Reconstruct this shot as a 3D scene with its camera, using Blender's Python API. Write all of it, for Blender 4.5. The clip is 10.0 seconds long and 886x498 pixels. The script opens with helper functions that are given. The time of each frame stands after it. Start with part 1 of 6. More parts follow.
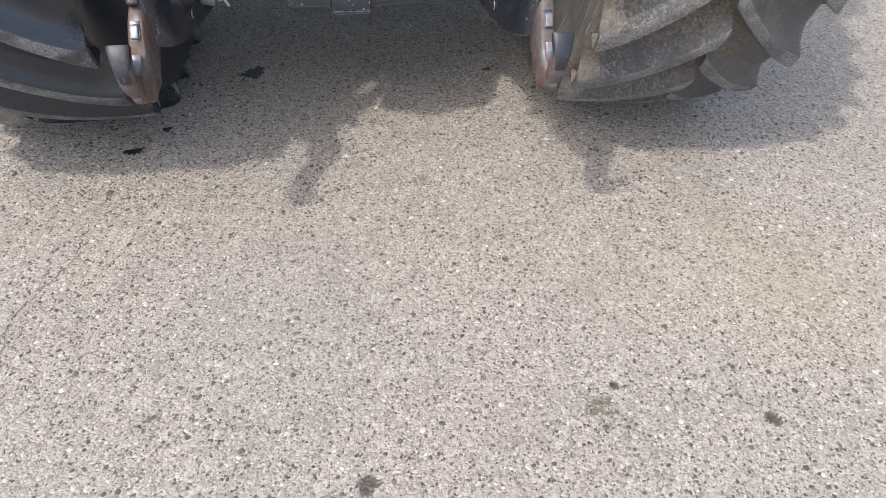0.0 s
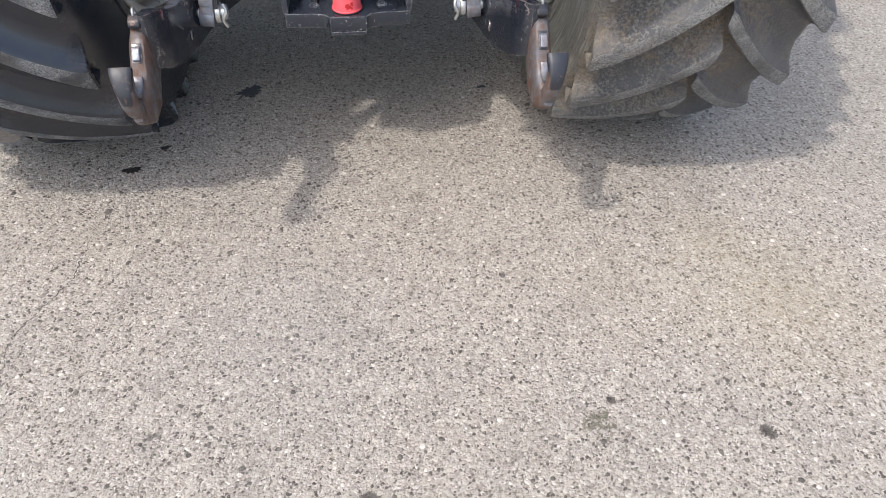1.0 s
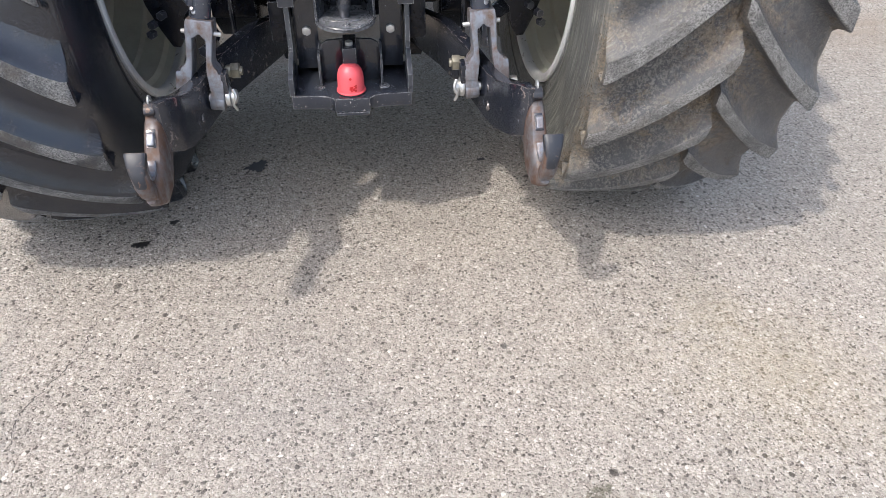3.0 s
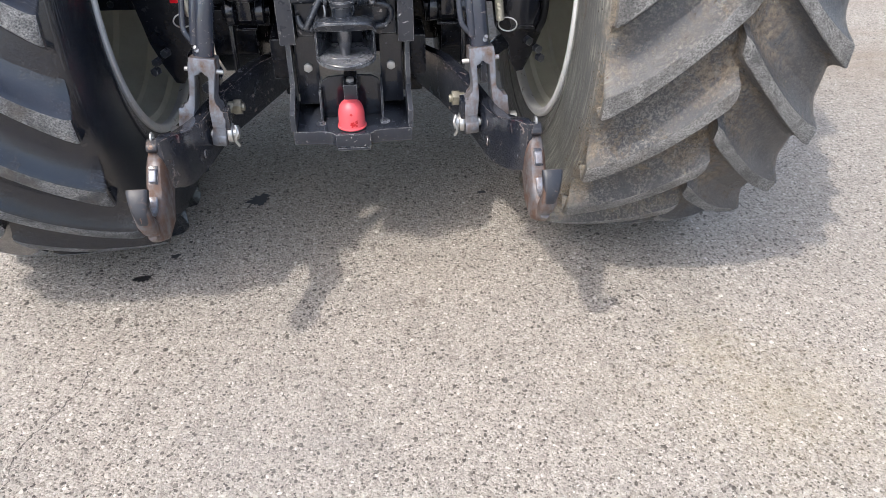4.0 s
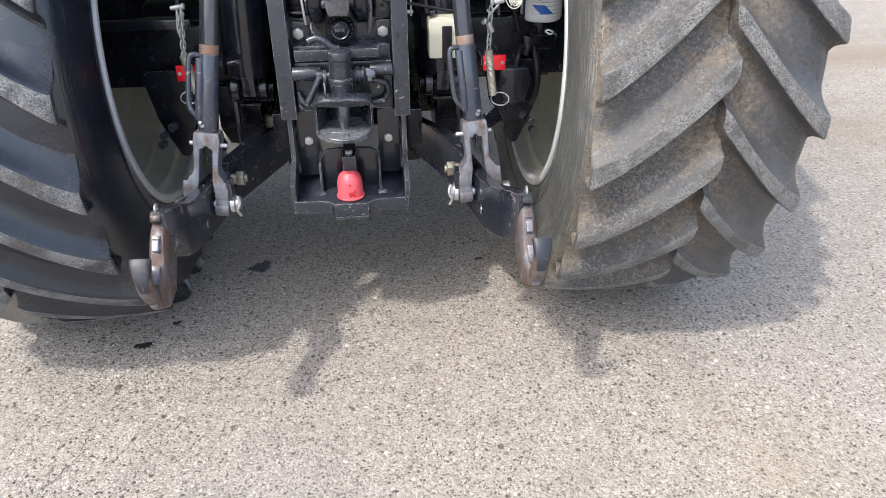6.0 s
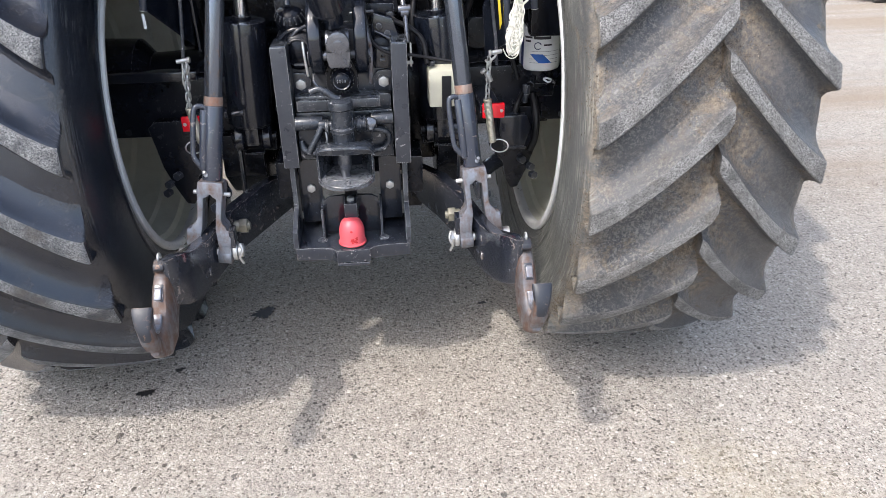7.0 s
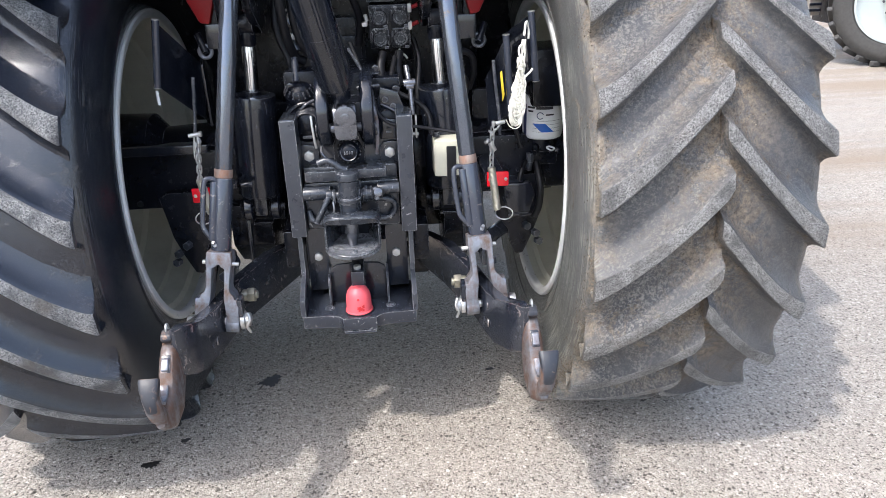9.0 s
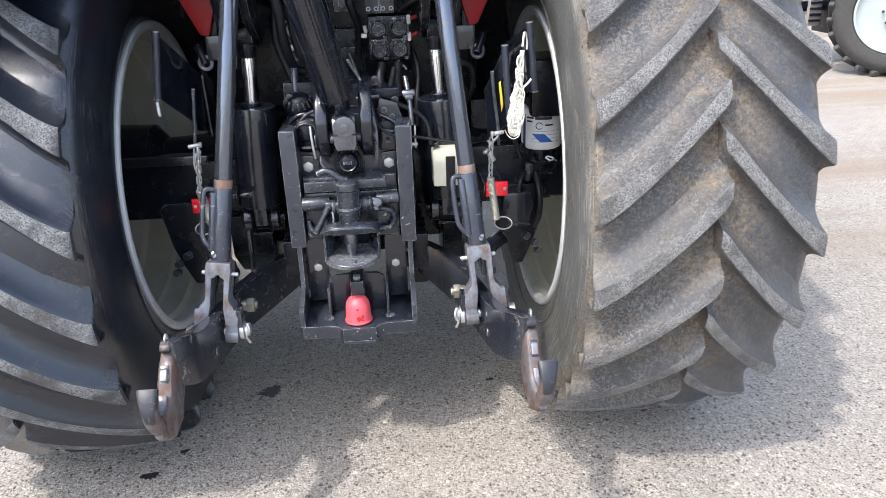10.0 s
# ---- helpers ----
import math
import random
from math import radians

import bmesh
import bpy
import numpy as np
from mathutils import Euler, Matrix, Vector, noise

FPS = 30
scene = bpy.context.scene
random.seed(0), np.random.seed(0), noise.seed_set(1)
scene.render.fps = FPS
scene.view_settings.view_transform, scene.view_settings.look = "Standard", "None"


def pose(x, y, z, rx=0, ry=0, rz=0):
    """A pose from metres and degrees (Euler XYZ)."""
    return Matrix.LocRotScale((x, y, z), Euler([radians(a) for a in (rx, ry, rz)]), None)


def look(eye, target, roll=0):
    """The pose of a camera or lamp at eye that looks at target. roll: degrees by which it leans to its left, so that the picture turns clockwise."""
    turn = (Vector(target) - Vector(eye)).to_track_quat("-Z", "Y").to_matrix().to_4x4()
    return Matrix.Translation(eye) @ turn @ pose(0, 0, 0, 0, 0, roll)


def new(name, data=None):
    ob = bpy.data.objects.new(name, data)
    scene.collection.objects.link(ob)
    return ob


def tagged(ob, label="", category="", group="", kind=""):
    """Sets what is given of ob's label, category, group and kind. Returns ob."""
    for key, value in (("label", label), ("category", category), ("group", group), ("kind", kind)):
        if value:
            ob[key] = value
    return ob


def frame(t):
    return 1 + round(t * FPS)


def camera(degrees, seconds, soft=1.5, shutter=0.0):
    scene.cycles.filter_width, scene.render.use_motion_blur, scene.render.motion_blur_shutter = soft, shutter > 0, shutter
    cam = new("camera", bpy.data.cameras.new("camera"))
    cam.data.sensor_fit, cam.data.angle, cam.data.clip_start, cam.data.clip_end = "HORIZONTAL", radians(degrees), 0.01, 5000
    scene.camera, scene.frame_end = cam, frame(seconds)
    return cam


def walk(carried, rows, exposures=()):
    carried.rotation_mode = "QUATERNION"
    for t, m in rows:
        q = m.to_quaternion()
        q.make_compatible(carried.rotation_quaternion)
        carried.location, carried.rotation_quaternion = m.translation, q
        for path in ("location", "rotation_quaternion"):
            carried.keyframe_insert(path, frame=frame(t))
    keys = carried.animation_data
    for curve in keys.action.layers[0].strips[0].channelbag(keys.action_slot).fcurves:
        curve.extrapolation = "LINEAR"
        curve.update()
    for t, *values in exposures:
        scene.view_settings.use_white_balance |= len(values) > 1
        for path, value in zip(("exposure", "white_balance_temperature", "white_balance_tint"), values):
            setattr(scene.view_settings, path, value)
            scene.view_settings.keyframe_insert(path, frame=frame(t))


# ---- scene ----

from mathutils.bvhtree import BVHTree

# ---- camera and walk ----
EXPO = [(0, 1.25, 6500, 10), (2.5, 1.38, 6500, 10), (5, 1.48, 6480, 10), (7.5, 1.66, 6340, 10), (10, 1.78, 6270, 10)]
cam = camera(63.40, 10.0, soft=0.78)
PATH = [
    (0, pose(0.0766, -2.3529, 1.3923, 44.459, -0.808, -4.880)),
    (0.5, pose(0.0711, -2.3653, 1.3980, 44.960, -0.920, -5.297)),
    (1, pose(0.0636, -2.3603, 1.4124, 45.539, -0.953, -5.541)),
    (1.5, pose(0.0680, -2.3559, 1.4352, 46.397, -0.722, -5.656)),
    (2, pose(0.0634, -2.3653, 1.4507, 47.661, -0.617, -5.707)),
    (2.5, pose(0.0627, -2.3706, 1.4594, 49.033, -0.546, -5.736)),
    (4, pose(0.0696, -2.3640, 1.4795, 52.635, -0.185, -5.698)),
    (4.5, pose(0.0747, -2.3696, 1.4837, 53.749, -0.128, -5.637)),
    (5, pose(0.0828, -2.3743, 1.4915, 54.841, -0.073, -5.606)),
    (5.5, pose(0.0868, -2.3880, 1.4995, 56.219, 0.016, -5.553)),
    (7, pose(0.1099, -2.4024, 1.5252, 61.072, 0.894, -5.233)),
    (7.5, pose(0.1125, -2.4022, 1.5264, 62.694, 1.204, -5.121)),
    (8, pose(0.1166, -2.4037, 1.5305, 64.065, 1.478, -4.957)),
    (8.5, pose(0.1213, -2.4082, 1.5357, 65.229, 1.611, -4.834)),
    (9, pose(0.1163, -2.4083, 1.5420, 66.086, 1.689, -4.883)),
    (9.5, pose(0.1174, -2.4088, 1.5426, 66.659, 1.777, -4.872)),
    (10, pose(0.1240, -2.4110, 1.5415, 66.911, 1.857, -4.782)),
]
walk(cam, PATH, EXPO)

# ---- sky and sun ----
SUN_FROM = Vector((-0.49, -0.40, 1.0)).normalized()
world = bpy.data.worlds.new("sky")
scene.world = world
world.use_nodes = True
wn = world.node_tree.nodes
wl = world.node_tree.links
sky = wn.new("ShaderNodeTexSky")
sky.sky_type = "NISHITA"
sky.sun_disc = False
sky.sun_elevation = math.asin(SUN_FROM.z)
sky.sun_rotation = math.atan2(SUN_FROM.x, SUN_FROM.y)
sky.air_density, sky.dust_density, sky.ozone_density = 1.0, 3.0, 1.0
wn["Background"].inputs["Strength"].default_value = 0.158
haze = wn.new("ShaderNodeHueSaturation")
haze.inputs["Saturation"].default_value = 0.80
wl.new(sky.outputs["Color"], haze.inputs["Color"])
wl.new(haze.outputs["Color"], wn["Background"].inputs["Color"])
sun_data = bpy.data.lights.new("sun", "SUN")
sun_data.energy, sun_data.angle, sun_data.color = 1.14, radians(1.5), (1.0, 0.95, 0.88)
sun = new("sun", sun_data)
sun.matrix_world = look((-4.9, -4.0, 10), (0, 0, 0))

# ---- materials ----


class Mat:
    """A node material under construction, with a few shorthands."""

    def __init__(self, name):
        self.m = bpy.data.materials.new(name)
        self.m.use_nodes = True
        self.n = self.m.node_tree.nodes
        self.l = self.m.node_tree.links
        self.b = self.n["Principled BSDF"]
        self.pos = self.n.new("ShaderNodeNewGeometry").outputs["Position"]

    def put(self, socket, value):
        if isinstance(value, bpy.types.NodeSocket):
            self.l.new(value, socket)
        elif isinstance(value, (tuple, list)) and len(value) == 3 and socket.type == "RGBA":
            socket.default_value = (*value, 1)
        else:
            socket.default_value = value

    def noise(self, scale, detail=6, rough=0.6, warp=0.0, co=None):
        t = self.n.new("ShaderNodeTexNoise")
        t.inputs["Scale"].default_value, t.inputs["Detail"].default_value = scale, detail
        t.inputs["Roughness"].default_value, t.inputs["Distortion"].default_value = rough, warp
        self.l.new(co or self.pos, t.inputs["Vector"])
        return t.outputs["Fac"]

    def voronoi(self, scale, feature="F1", out="Distance", co=None, rnd=1.0, dims="3D"):
        t = self.n.new("ShaderNodeTexVoronoi")
        t.voronoi_dimensions = dims
        t.feature = feature
        t.inputs["Scale"].default_value = scale
        t.inputs["Randomness"].default_value = rnd
        self.l.new(co or self.pos, t.inputs["Vector"])
        return t.outputs[out]

    def stretch(self, sx, sy, sz):
        t = self.n.new("ShaderNodeVectorMath")
        t.operation = "MULTIPLY"
        self.l.new(self.pos, t.inputs[0])
        t.inputs[1].default_value = (sx, sy, sz)
        return t.outputs[0]

    def ramp(self, fac, stops, mode="LINEAR"):
        t = self.n.new("ShaderNodeValToRGB")
        t.color_ramp.interpolation = mode
        e = t.color_ramp.elements
        while len(e) < len(stops):
            e.new(0.5)
        for el, (p, c) in zip(e, stops):
            el.position = p
            el.color = (c, c, c, 1) if isinstance(c, (int, float)) else (*c, 1)
        self.l.new(fac, t.inputs["Fac"])
        return t.outputs["Color"]

    def mix(self, fac, a, b, mode="MIX"):
        t = self.n.new("ShaderNodeMix")
        t.data_type, t.blend_type = "RGBA", mode
        self.put(t.inputs["Factor"], fac)
        self.put(t.inputs[6], a)
        self.put(t.inputs[7], b)
        return t.outputs[2]

    def math(self, op, a, b=0.0):
        t = self.n.new("ShaderNodeMath")
        t.operation = op
        self.put(t.inputs[0], a)
        self.put(t.inputs[1], b)
        return t.outputs[0]

    def edges(self, radius=0.004):
        """Where two faces meet: worn, rubbed arrises."""
        t = self.n.new("ShaderNodeBevel")
        t.samples = 4
        t.inputs["Radius"].default_value = radius
        g = self.n.new("ShaderNodeNewGeometry")
        d = self.n.new("ShaderNodeVectorMath")
        d.operation = "DOT_PRODUCT"
        self.l.new(t.outputs["Normal"], d.inputs[0])
        self.l.new(g.outputs["True Normal"], d.inputs[1])
        return self.ramp(d.outputs["Value"], [(0.82, 1.0), (0.96, 0.0)])

    def upness(self):
        t = self.n.new("ShaderNodeSeparateXYZ")
        g = self.n.new("ShaderNodeNewGeometry")
        self.l.new(g.outputs["Normal"], t.inputs[0])
        return t.outputs["Z"]

    def axis(self, which):
        t = self.n.new("ShaderNodeSeparateXYZ")
        self.l.new(self.pos, t.inputs[0])
        return t.outputs[which]

    def bump(self, height, strength=0.3, dist=0.002):
        t = self.n.new("ShaderNodeBump")
        t.inputs["Strength"].default_value, t.inputs["Distance"].default_value = strength, dist
        self.l.new(height, t.inputs["Height"])
        self.l.new(t.outputs["Normal"], self.b.inputs["Normal"])

    def done(self, color=None, rough=None, metal=0.0, spec=None, coat=0.0):
        if color is not None:
            self.put(self.b.inputs["Base Color"], color)
        if rough is not None:
            self.put(self.b.inputs["Roughness"], rough)
        self.put(self.b.inputs["Metallic"], metal)
        if spec is not None:
            self.b.inputs["Specular IOR Level"].default_value = spec
        self.b.inputs["Coat Weight"].default_value = coat
        return self.m


def painted(name, color, rough=0.35, dust=0.25, dust_color=(0.15, 0.148, 0.15), chip=0.0, chip_color=(0.3, 0.29, 0.28), coat=0.0, metal=0.0, grain=0.15, rub=0.0):
    """Paint with road dust, dry specks and, if asked, chips that show bare metal."""
    k = Mat(name)
    dirt = k.ramp(k.noise(9, 8, 0.65), [(0.42, 0.0), (0.75, 1.0)])
    fine = k.ramp(k.noise(160, 3, 0.5), [(0.35, 0.55), (0.7, 1.0)])
    amount = k.math("MULTIPLY", k.math("MULTIPLY", dirt, fine), dust)
    col = k.mix(amount, color, dust_color)
    speck = k.math("MAXIMUM", k.ramp(k.voronoi(75), [(0.06, 1.0), (0.12, 0.0)]), k.ramp(k.voronoi(38), [(0.055, 1.0), (0.09, 0.0)]))
    gate = k.ramp(k.noise(18, 2), [(0.54, 0.0), (0.62, 1.0)])
    col = k.mix(k.math("MULTIPLY", k.math("MULTIPLY", speck, gate), 0.30 + dust), col, (0.32, 0.32, 0.32))
    scuff = k.ramp(k.noise(1.0, 3, 0.6, 1.2, k.stretch(140, 140, 25)), [(0.66, 0.0), (0.72, 1.0)])
    col = k.mix(k.math("MULTIPLY", k.math("MULTIPLY", scuff, dirt), min(0.6, 0.12 + dust)), col, (0.34, 0.34, 0.35))
    metal_in = metal
    if chip:
        c = k.ramp(k.noise(55, 5, 0.7, 0.6), [(0.66 - 0.1 * chip, 0.0), (0.68 - 0.1 * chip, 1.0)])
        c = k.math("MULTIPLY", c, k.ramp(k.noise(7, 3), [(0.45, 0.0), (0.6, 1.0)]))
        col = k.mix(c, col, chip_color)
        metal_in = k.math("MAXIMUM", k.math("MULTIPLY", c, 0.5), metal)
    if rub:
        e = k.math("MULTIPLY", k.edges(), k.ramp(k.noise(38, 5, 0.7), [(0.40, 0.0), (0.56, 1.0)]))
        col = k.mix(k.math("MULTIPLY", e, rub), col, chip_color)
    r = k.math("ADD", k.math("MULTIPLY", amount, 0.4), k.math("ADD", k.math("MULTIPLY", k.noise(24, 6, 0.7), 0.30), rough - 0.12))
    k.bump(k.math("ADD", k.math("MULTIPLY", k.noise(220, 3), 0.4), k.math("ADD", k.math("MULTIPLY", k.noise(42, 4, 0.6), 1.2), k.math("MULTIPLY", k.noise(11, 2), 2.0))), 0.12 + grain, 0.0022)
    return k.done(col, r, metal_in, coat=coat)


def bare(name, color, rust=(0.2, 0.085, 0.04), amount=0.5, rough=0.38, metal=0.8, streak=(40, 40, 8)):
    """Bare or rubbed steel with rust blooms and streaks."""
    k = Mat(name)
    blot = k.noise(22, 8, 0.7, 0.4)
    line = k.noise(1.0, 5, 0.6, 0.3, k.stretch(*streak))
    f = k.ramp(k.math("ADD", k.math("MULTIPLY", blot, 0.6), k.math("MULTIPLY", line, 0.4)), [(0.62 - 0.25 * amount, 0.0), (0.78 - 0.25 * amount, 1.0)])
    tone = k.mix(k.noise(70, 4), tuple(c * 0.7 for c in color), tuple(min(1, c * 1.25) for c in color))
    col = k.mix(f, tone, k.mix(k.noise(45, 5), rust, tuple(c * 0.45 for c in rust)))
    k.bump(k.math("ADD", k.noise(90, 6, 0.7), k.math("MULTIPLY", line, 0.5)), 0.3, 0.0015)
    return k.done(col, k.math("ADD", k.math("MULTIPLY", f, 0.35), rough), k.math("MULTIPLY", k.math("SUBTRACT", 1.0, f), metal))


def plain(name, color, rough=0.5, metal=0.0, vary=0.25, coat=0.0):
    k = Mat(name)
    col = k.mix(k.noise(25, 6), tuple(c * (1 - vary) for c in color), tuple(min(1, c * (1 + vary * 0.6)) for c in color))
    k.bump(k.noise(180, 3), 0.1, 0.001)
    return k.done(col, k.math("ADD", k.math("MULTIPLY", k.noise(40, 4), 0.2), rough - 0.1), metal, coat=coat)


def ground_material(name, proud=False):
    """Exposed-aggregate paving: packed small stones in pale binder, worn and stained. proud: the stones that stand out of it."""
    k = Mat(name)
    wob = k.n.new("ShaderNodeVectorMath")
    wob.operation = "ADD"
    nz = k.n.new("ShaderNodeTexNoise")
    nz.inputs["Scale"].default_value = 90
    nz.inputs["Detail"].default_value = 3
    k.l.new(k.pos, nz.inputs["Vector"])
    sc = k.n.new("ShaderNodeVectorMath")
    sc.operation = "SCALE"
    k.l.new(nz.outputs["Color"], sc.inputs[0])
    sc.inputs["Scale"].default_value = 0.013
    k.l.new(k.pos, wob.inputs[0])
    k.l.new(sc.outputs[0], wob.inputs[1])
    co = wob.outputs[0]

    def cells(scale, channel):
        t = k.n.new("ShaderNodeSeparateColor")
        k.l.new(k.voronoi(scale, "F1", "Color", co, dims="2D"), t.inputs[0])
        return t.outputs[channel]

    def blobs(scale, full, none):
        return k.ramp(k.voronoi(scale, co=co, dims="2D"), [(full, 1.0), (none, 0.0)])

    # soft rounded pebbles in two sizes, fading into the binder
    small = k.ramp(cells(152, 1), [(0.0, (0.15, 0.135, 0.121)), (0.2, (0.31, 0.28, 0.249)), (0.65, (0.44, 0.402, 0.358)), (0.9, (0.51, 0.475, 0.43)), (0.985, (0.68, 0.65, 0.60))])
    big = k.ramp(cells(82, 0), [(0.0, (0.20, 0.18, 0.16)), (0.3, (0.34, 0.308, 0.273)), (0.8, (0.45, 0.413, 0.369)), (0.95, (0.52, 0.485, 0.44)), (0.99, (0.68, 0.65, 0.60))])
    round_big = blobs(82, 0.32, 0.42)
    col = k.mix(k.math("MULTIPLY", round_big, 0.7), small, big)
    sand = k.ramp(k.noise(190, 3, 0.75), [(0.42, 0.0), (0.58, 1.0)])
    col = k.mix(0.30, col, k.mix(sand, (0.10, 0.089, 0.079), (0.57, 0.525, 0.47)))
    # dark grains and pits, a few larger basalt chips
    pit = k.math("MULTIPLY", blobs(108, 0.29, 0.36), k.ramp(cells(108, 2), [(0.82, 0.0), (0.835, 1.0)]))
    tiny = k.math("MULTIPLY", blobs(185, 0.26, 0.38), k.ramp(cells(185, 0), [(0.74, 0.0), (0.76, 1.0)]))
    col = k.mix(k.math("MULTIPLY", tiny, 0.62), col, (0.10, 0.088, 0.077))
    col = k.mix(k.math("MULTIPLY", pit, 0.85), col, k.mix(cells(108, 0), (0.03, 0.026, 0.023), (0.15, 0.132, 0.118)))
    chip = k.math("MULTIPLY", blobs(70, 0.27, 0.34), k.ramp(cells(70, 1), [(0.94, 0.0), (0.95, 1.0)]))
    col = k.mix(k.math("MULTIPLY", chip, 0.9), col, (0.05, 0.045, 0.044))
    edge = k.math("SUBTRACT", k.math("ADD", round_big, sand), k.math("MULTIPLY", k.math("MAXIMUM", pit, chip), 1.6))
    if proud:
        own = k.n.new("ShaderNodeNewGeometry").outputs["Random Per Island"]
        col = k.ramp(own, [(0.0, (0.045, 0.041, 0.038)), (0.12, (0.10, 0.09, 0.082)), (0.19, (0.27, 0.244, 0.217)), (0.45, (0.40, 0.366, 0.326)), (0.80, (0.48, 0.445, 0.40)), (0.95, (0.53, 0.495, 0.45)), (0.99, (0.70, 0.67, 0.62))])
        col = k.mix(0.25, col, k.mix(sand, k.mix(0.5, col, (0.05, 0.045, 0.04)), k.mix(0.4, col, (0.7, 0.66, 0.6))))
    # stains and wear
    wear = k.ramp(k.noise(1.1, 6, 0.6, 0.4), [(0.3, 0.0), (0.7, 1.0)])
    col = k.mix(k.math("MULTIPLY", wear, 0.3), col, k.mix(0.5, col, (0.42, 0.36, 0.29)))
    patch = k.ramp(k.noise(5.5, 5, 0.65), [(0.5, 0.0), (0.72, 1.0)])
    col = k.mix(k.math("MULTIPLY", patch, 0.28), col, (0.2, 0.185, 0.17))
    green = k.ramp(k.noise(2.6, 6, 0.65, 0.8), [(0.6, 0.0), (0.74, 1.0)])
    col = k.mix(k.math("MULTIPLY", green, 0.02), col, (0.33, 0.29, 0.17))
    # drips and blooms with ragged edges
    ragged = k.noise(28, 6, 0.75, 0.6)
    grains = k.math("ADD", k.math("MULTIPLY", k.ramp(cells(108, 1), [(0.50, 0.0), (0.56, 1.0)]), 0.75), 0.25)
    spots = ((0.17, -0.704, 0.072, (0.12, 0.1, 0.085), 0.6), (0, -1.656, 0.064, (0.06, 0.055, 0.05), 0.85), (0.9, -1.573, 0.048, (0.05, 0.045, 0.04), 0.85), (0.568, -1.463, 0.032, (0.05, 0.045, 0.04), 0.8), (0.52, -1.52, 0.12, (0.07, 0.068, 0.04), 0.65), (0.595, -0.224, 0.032, (0.06, 0.05, 0.045), 0.8), (-0.736, -0.696, 0.035, (0.07, 0.06, 0.055), 0.7))
    blooms = ((-0.47, -1.486, 0.085, (0.06, 0.055, 0.05), 0.68), (0.092, -0.42, 0.029, (0.12, 0.1, 0.08), 0.6), (0.376, -1.043, 0.026, (0.05, 0.05, 0.05), 0.7), (1.1, -1.2, 0.42, (0.4, 0.33, 0.18), 0.24), (0.98, -0.95, 0.2, (0.36, 0.31, 0.19), 0.18), (0.7, -1.15, 0.3, (0.42, 0.36, 0.24), 0.10), (-0.2, -1.2, 0.5, (0.3, 0.29, 0.285), 0.25))
    for x, y, r, tone, depth in spots + blooms:
        d = k.n.new("ShaderNodeVectorMath")
        d.operation = "DISTANCE"
        k.l.new(k.pos, d.inputs[0])
        d.inputs[1].default_value = (x, y, 0)
        near = k.math("DIVIDE", d.outputs["Value"], r)
        f = k.ramp(k.math("ADD", near, k.math("MULTIPLY", ragged, 1.3)), [(0.85, 1.0), (1.0, 0.8), (1.45, 0.0)]) if r < 0.15 else k.ramp(k.math("ADD", k.math("MULTIPLY", near, 0.6), ragged), [(0.45, 1.0), (1.0, 0.0)])
        if r < 0.15 and depth < 0.7:
            f = k.math("MULTIPLY", f, grains)
        col = k.mix(k.math("MULTIPLY", f, depth), col, tone)
    # tyre tracks far out run across the yard
    lane = k.ramp(k.noise(1.0, 5, 0.6, 0.2, k.stretch(0.12, 1.3, 1)), [(0.44, 0.0), (0.58, 1.0)])
    far = k.ramp(k.axis("Y"), [(0.4, 0.0), (1.0, 1.0)])
    col = k.mix(k.math("MULTIPLY", k.math("MULTIPLY", lane, far), 0.75), col, (0.28, 0.22, 0.165))
    col = k.mix(1.0, col, (0.975, 0.965, 0.942), "MULTIPLY")
    h = k.math("ADD", k.math("MULTIPLY", edge, 0.5), k.math("MULTIPLY", k.noise(35, 5), 0.5))
    k.bump(h, 0.8, 0.004)
    return k.done(col, 0.85, spec=0.25)


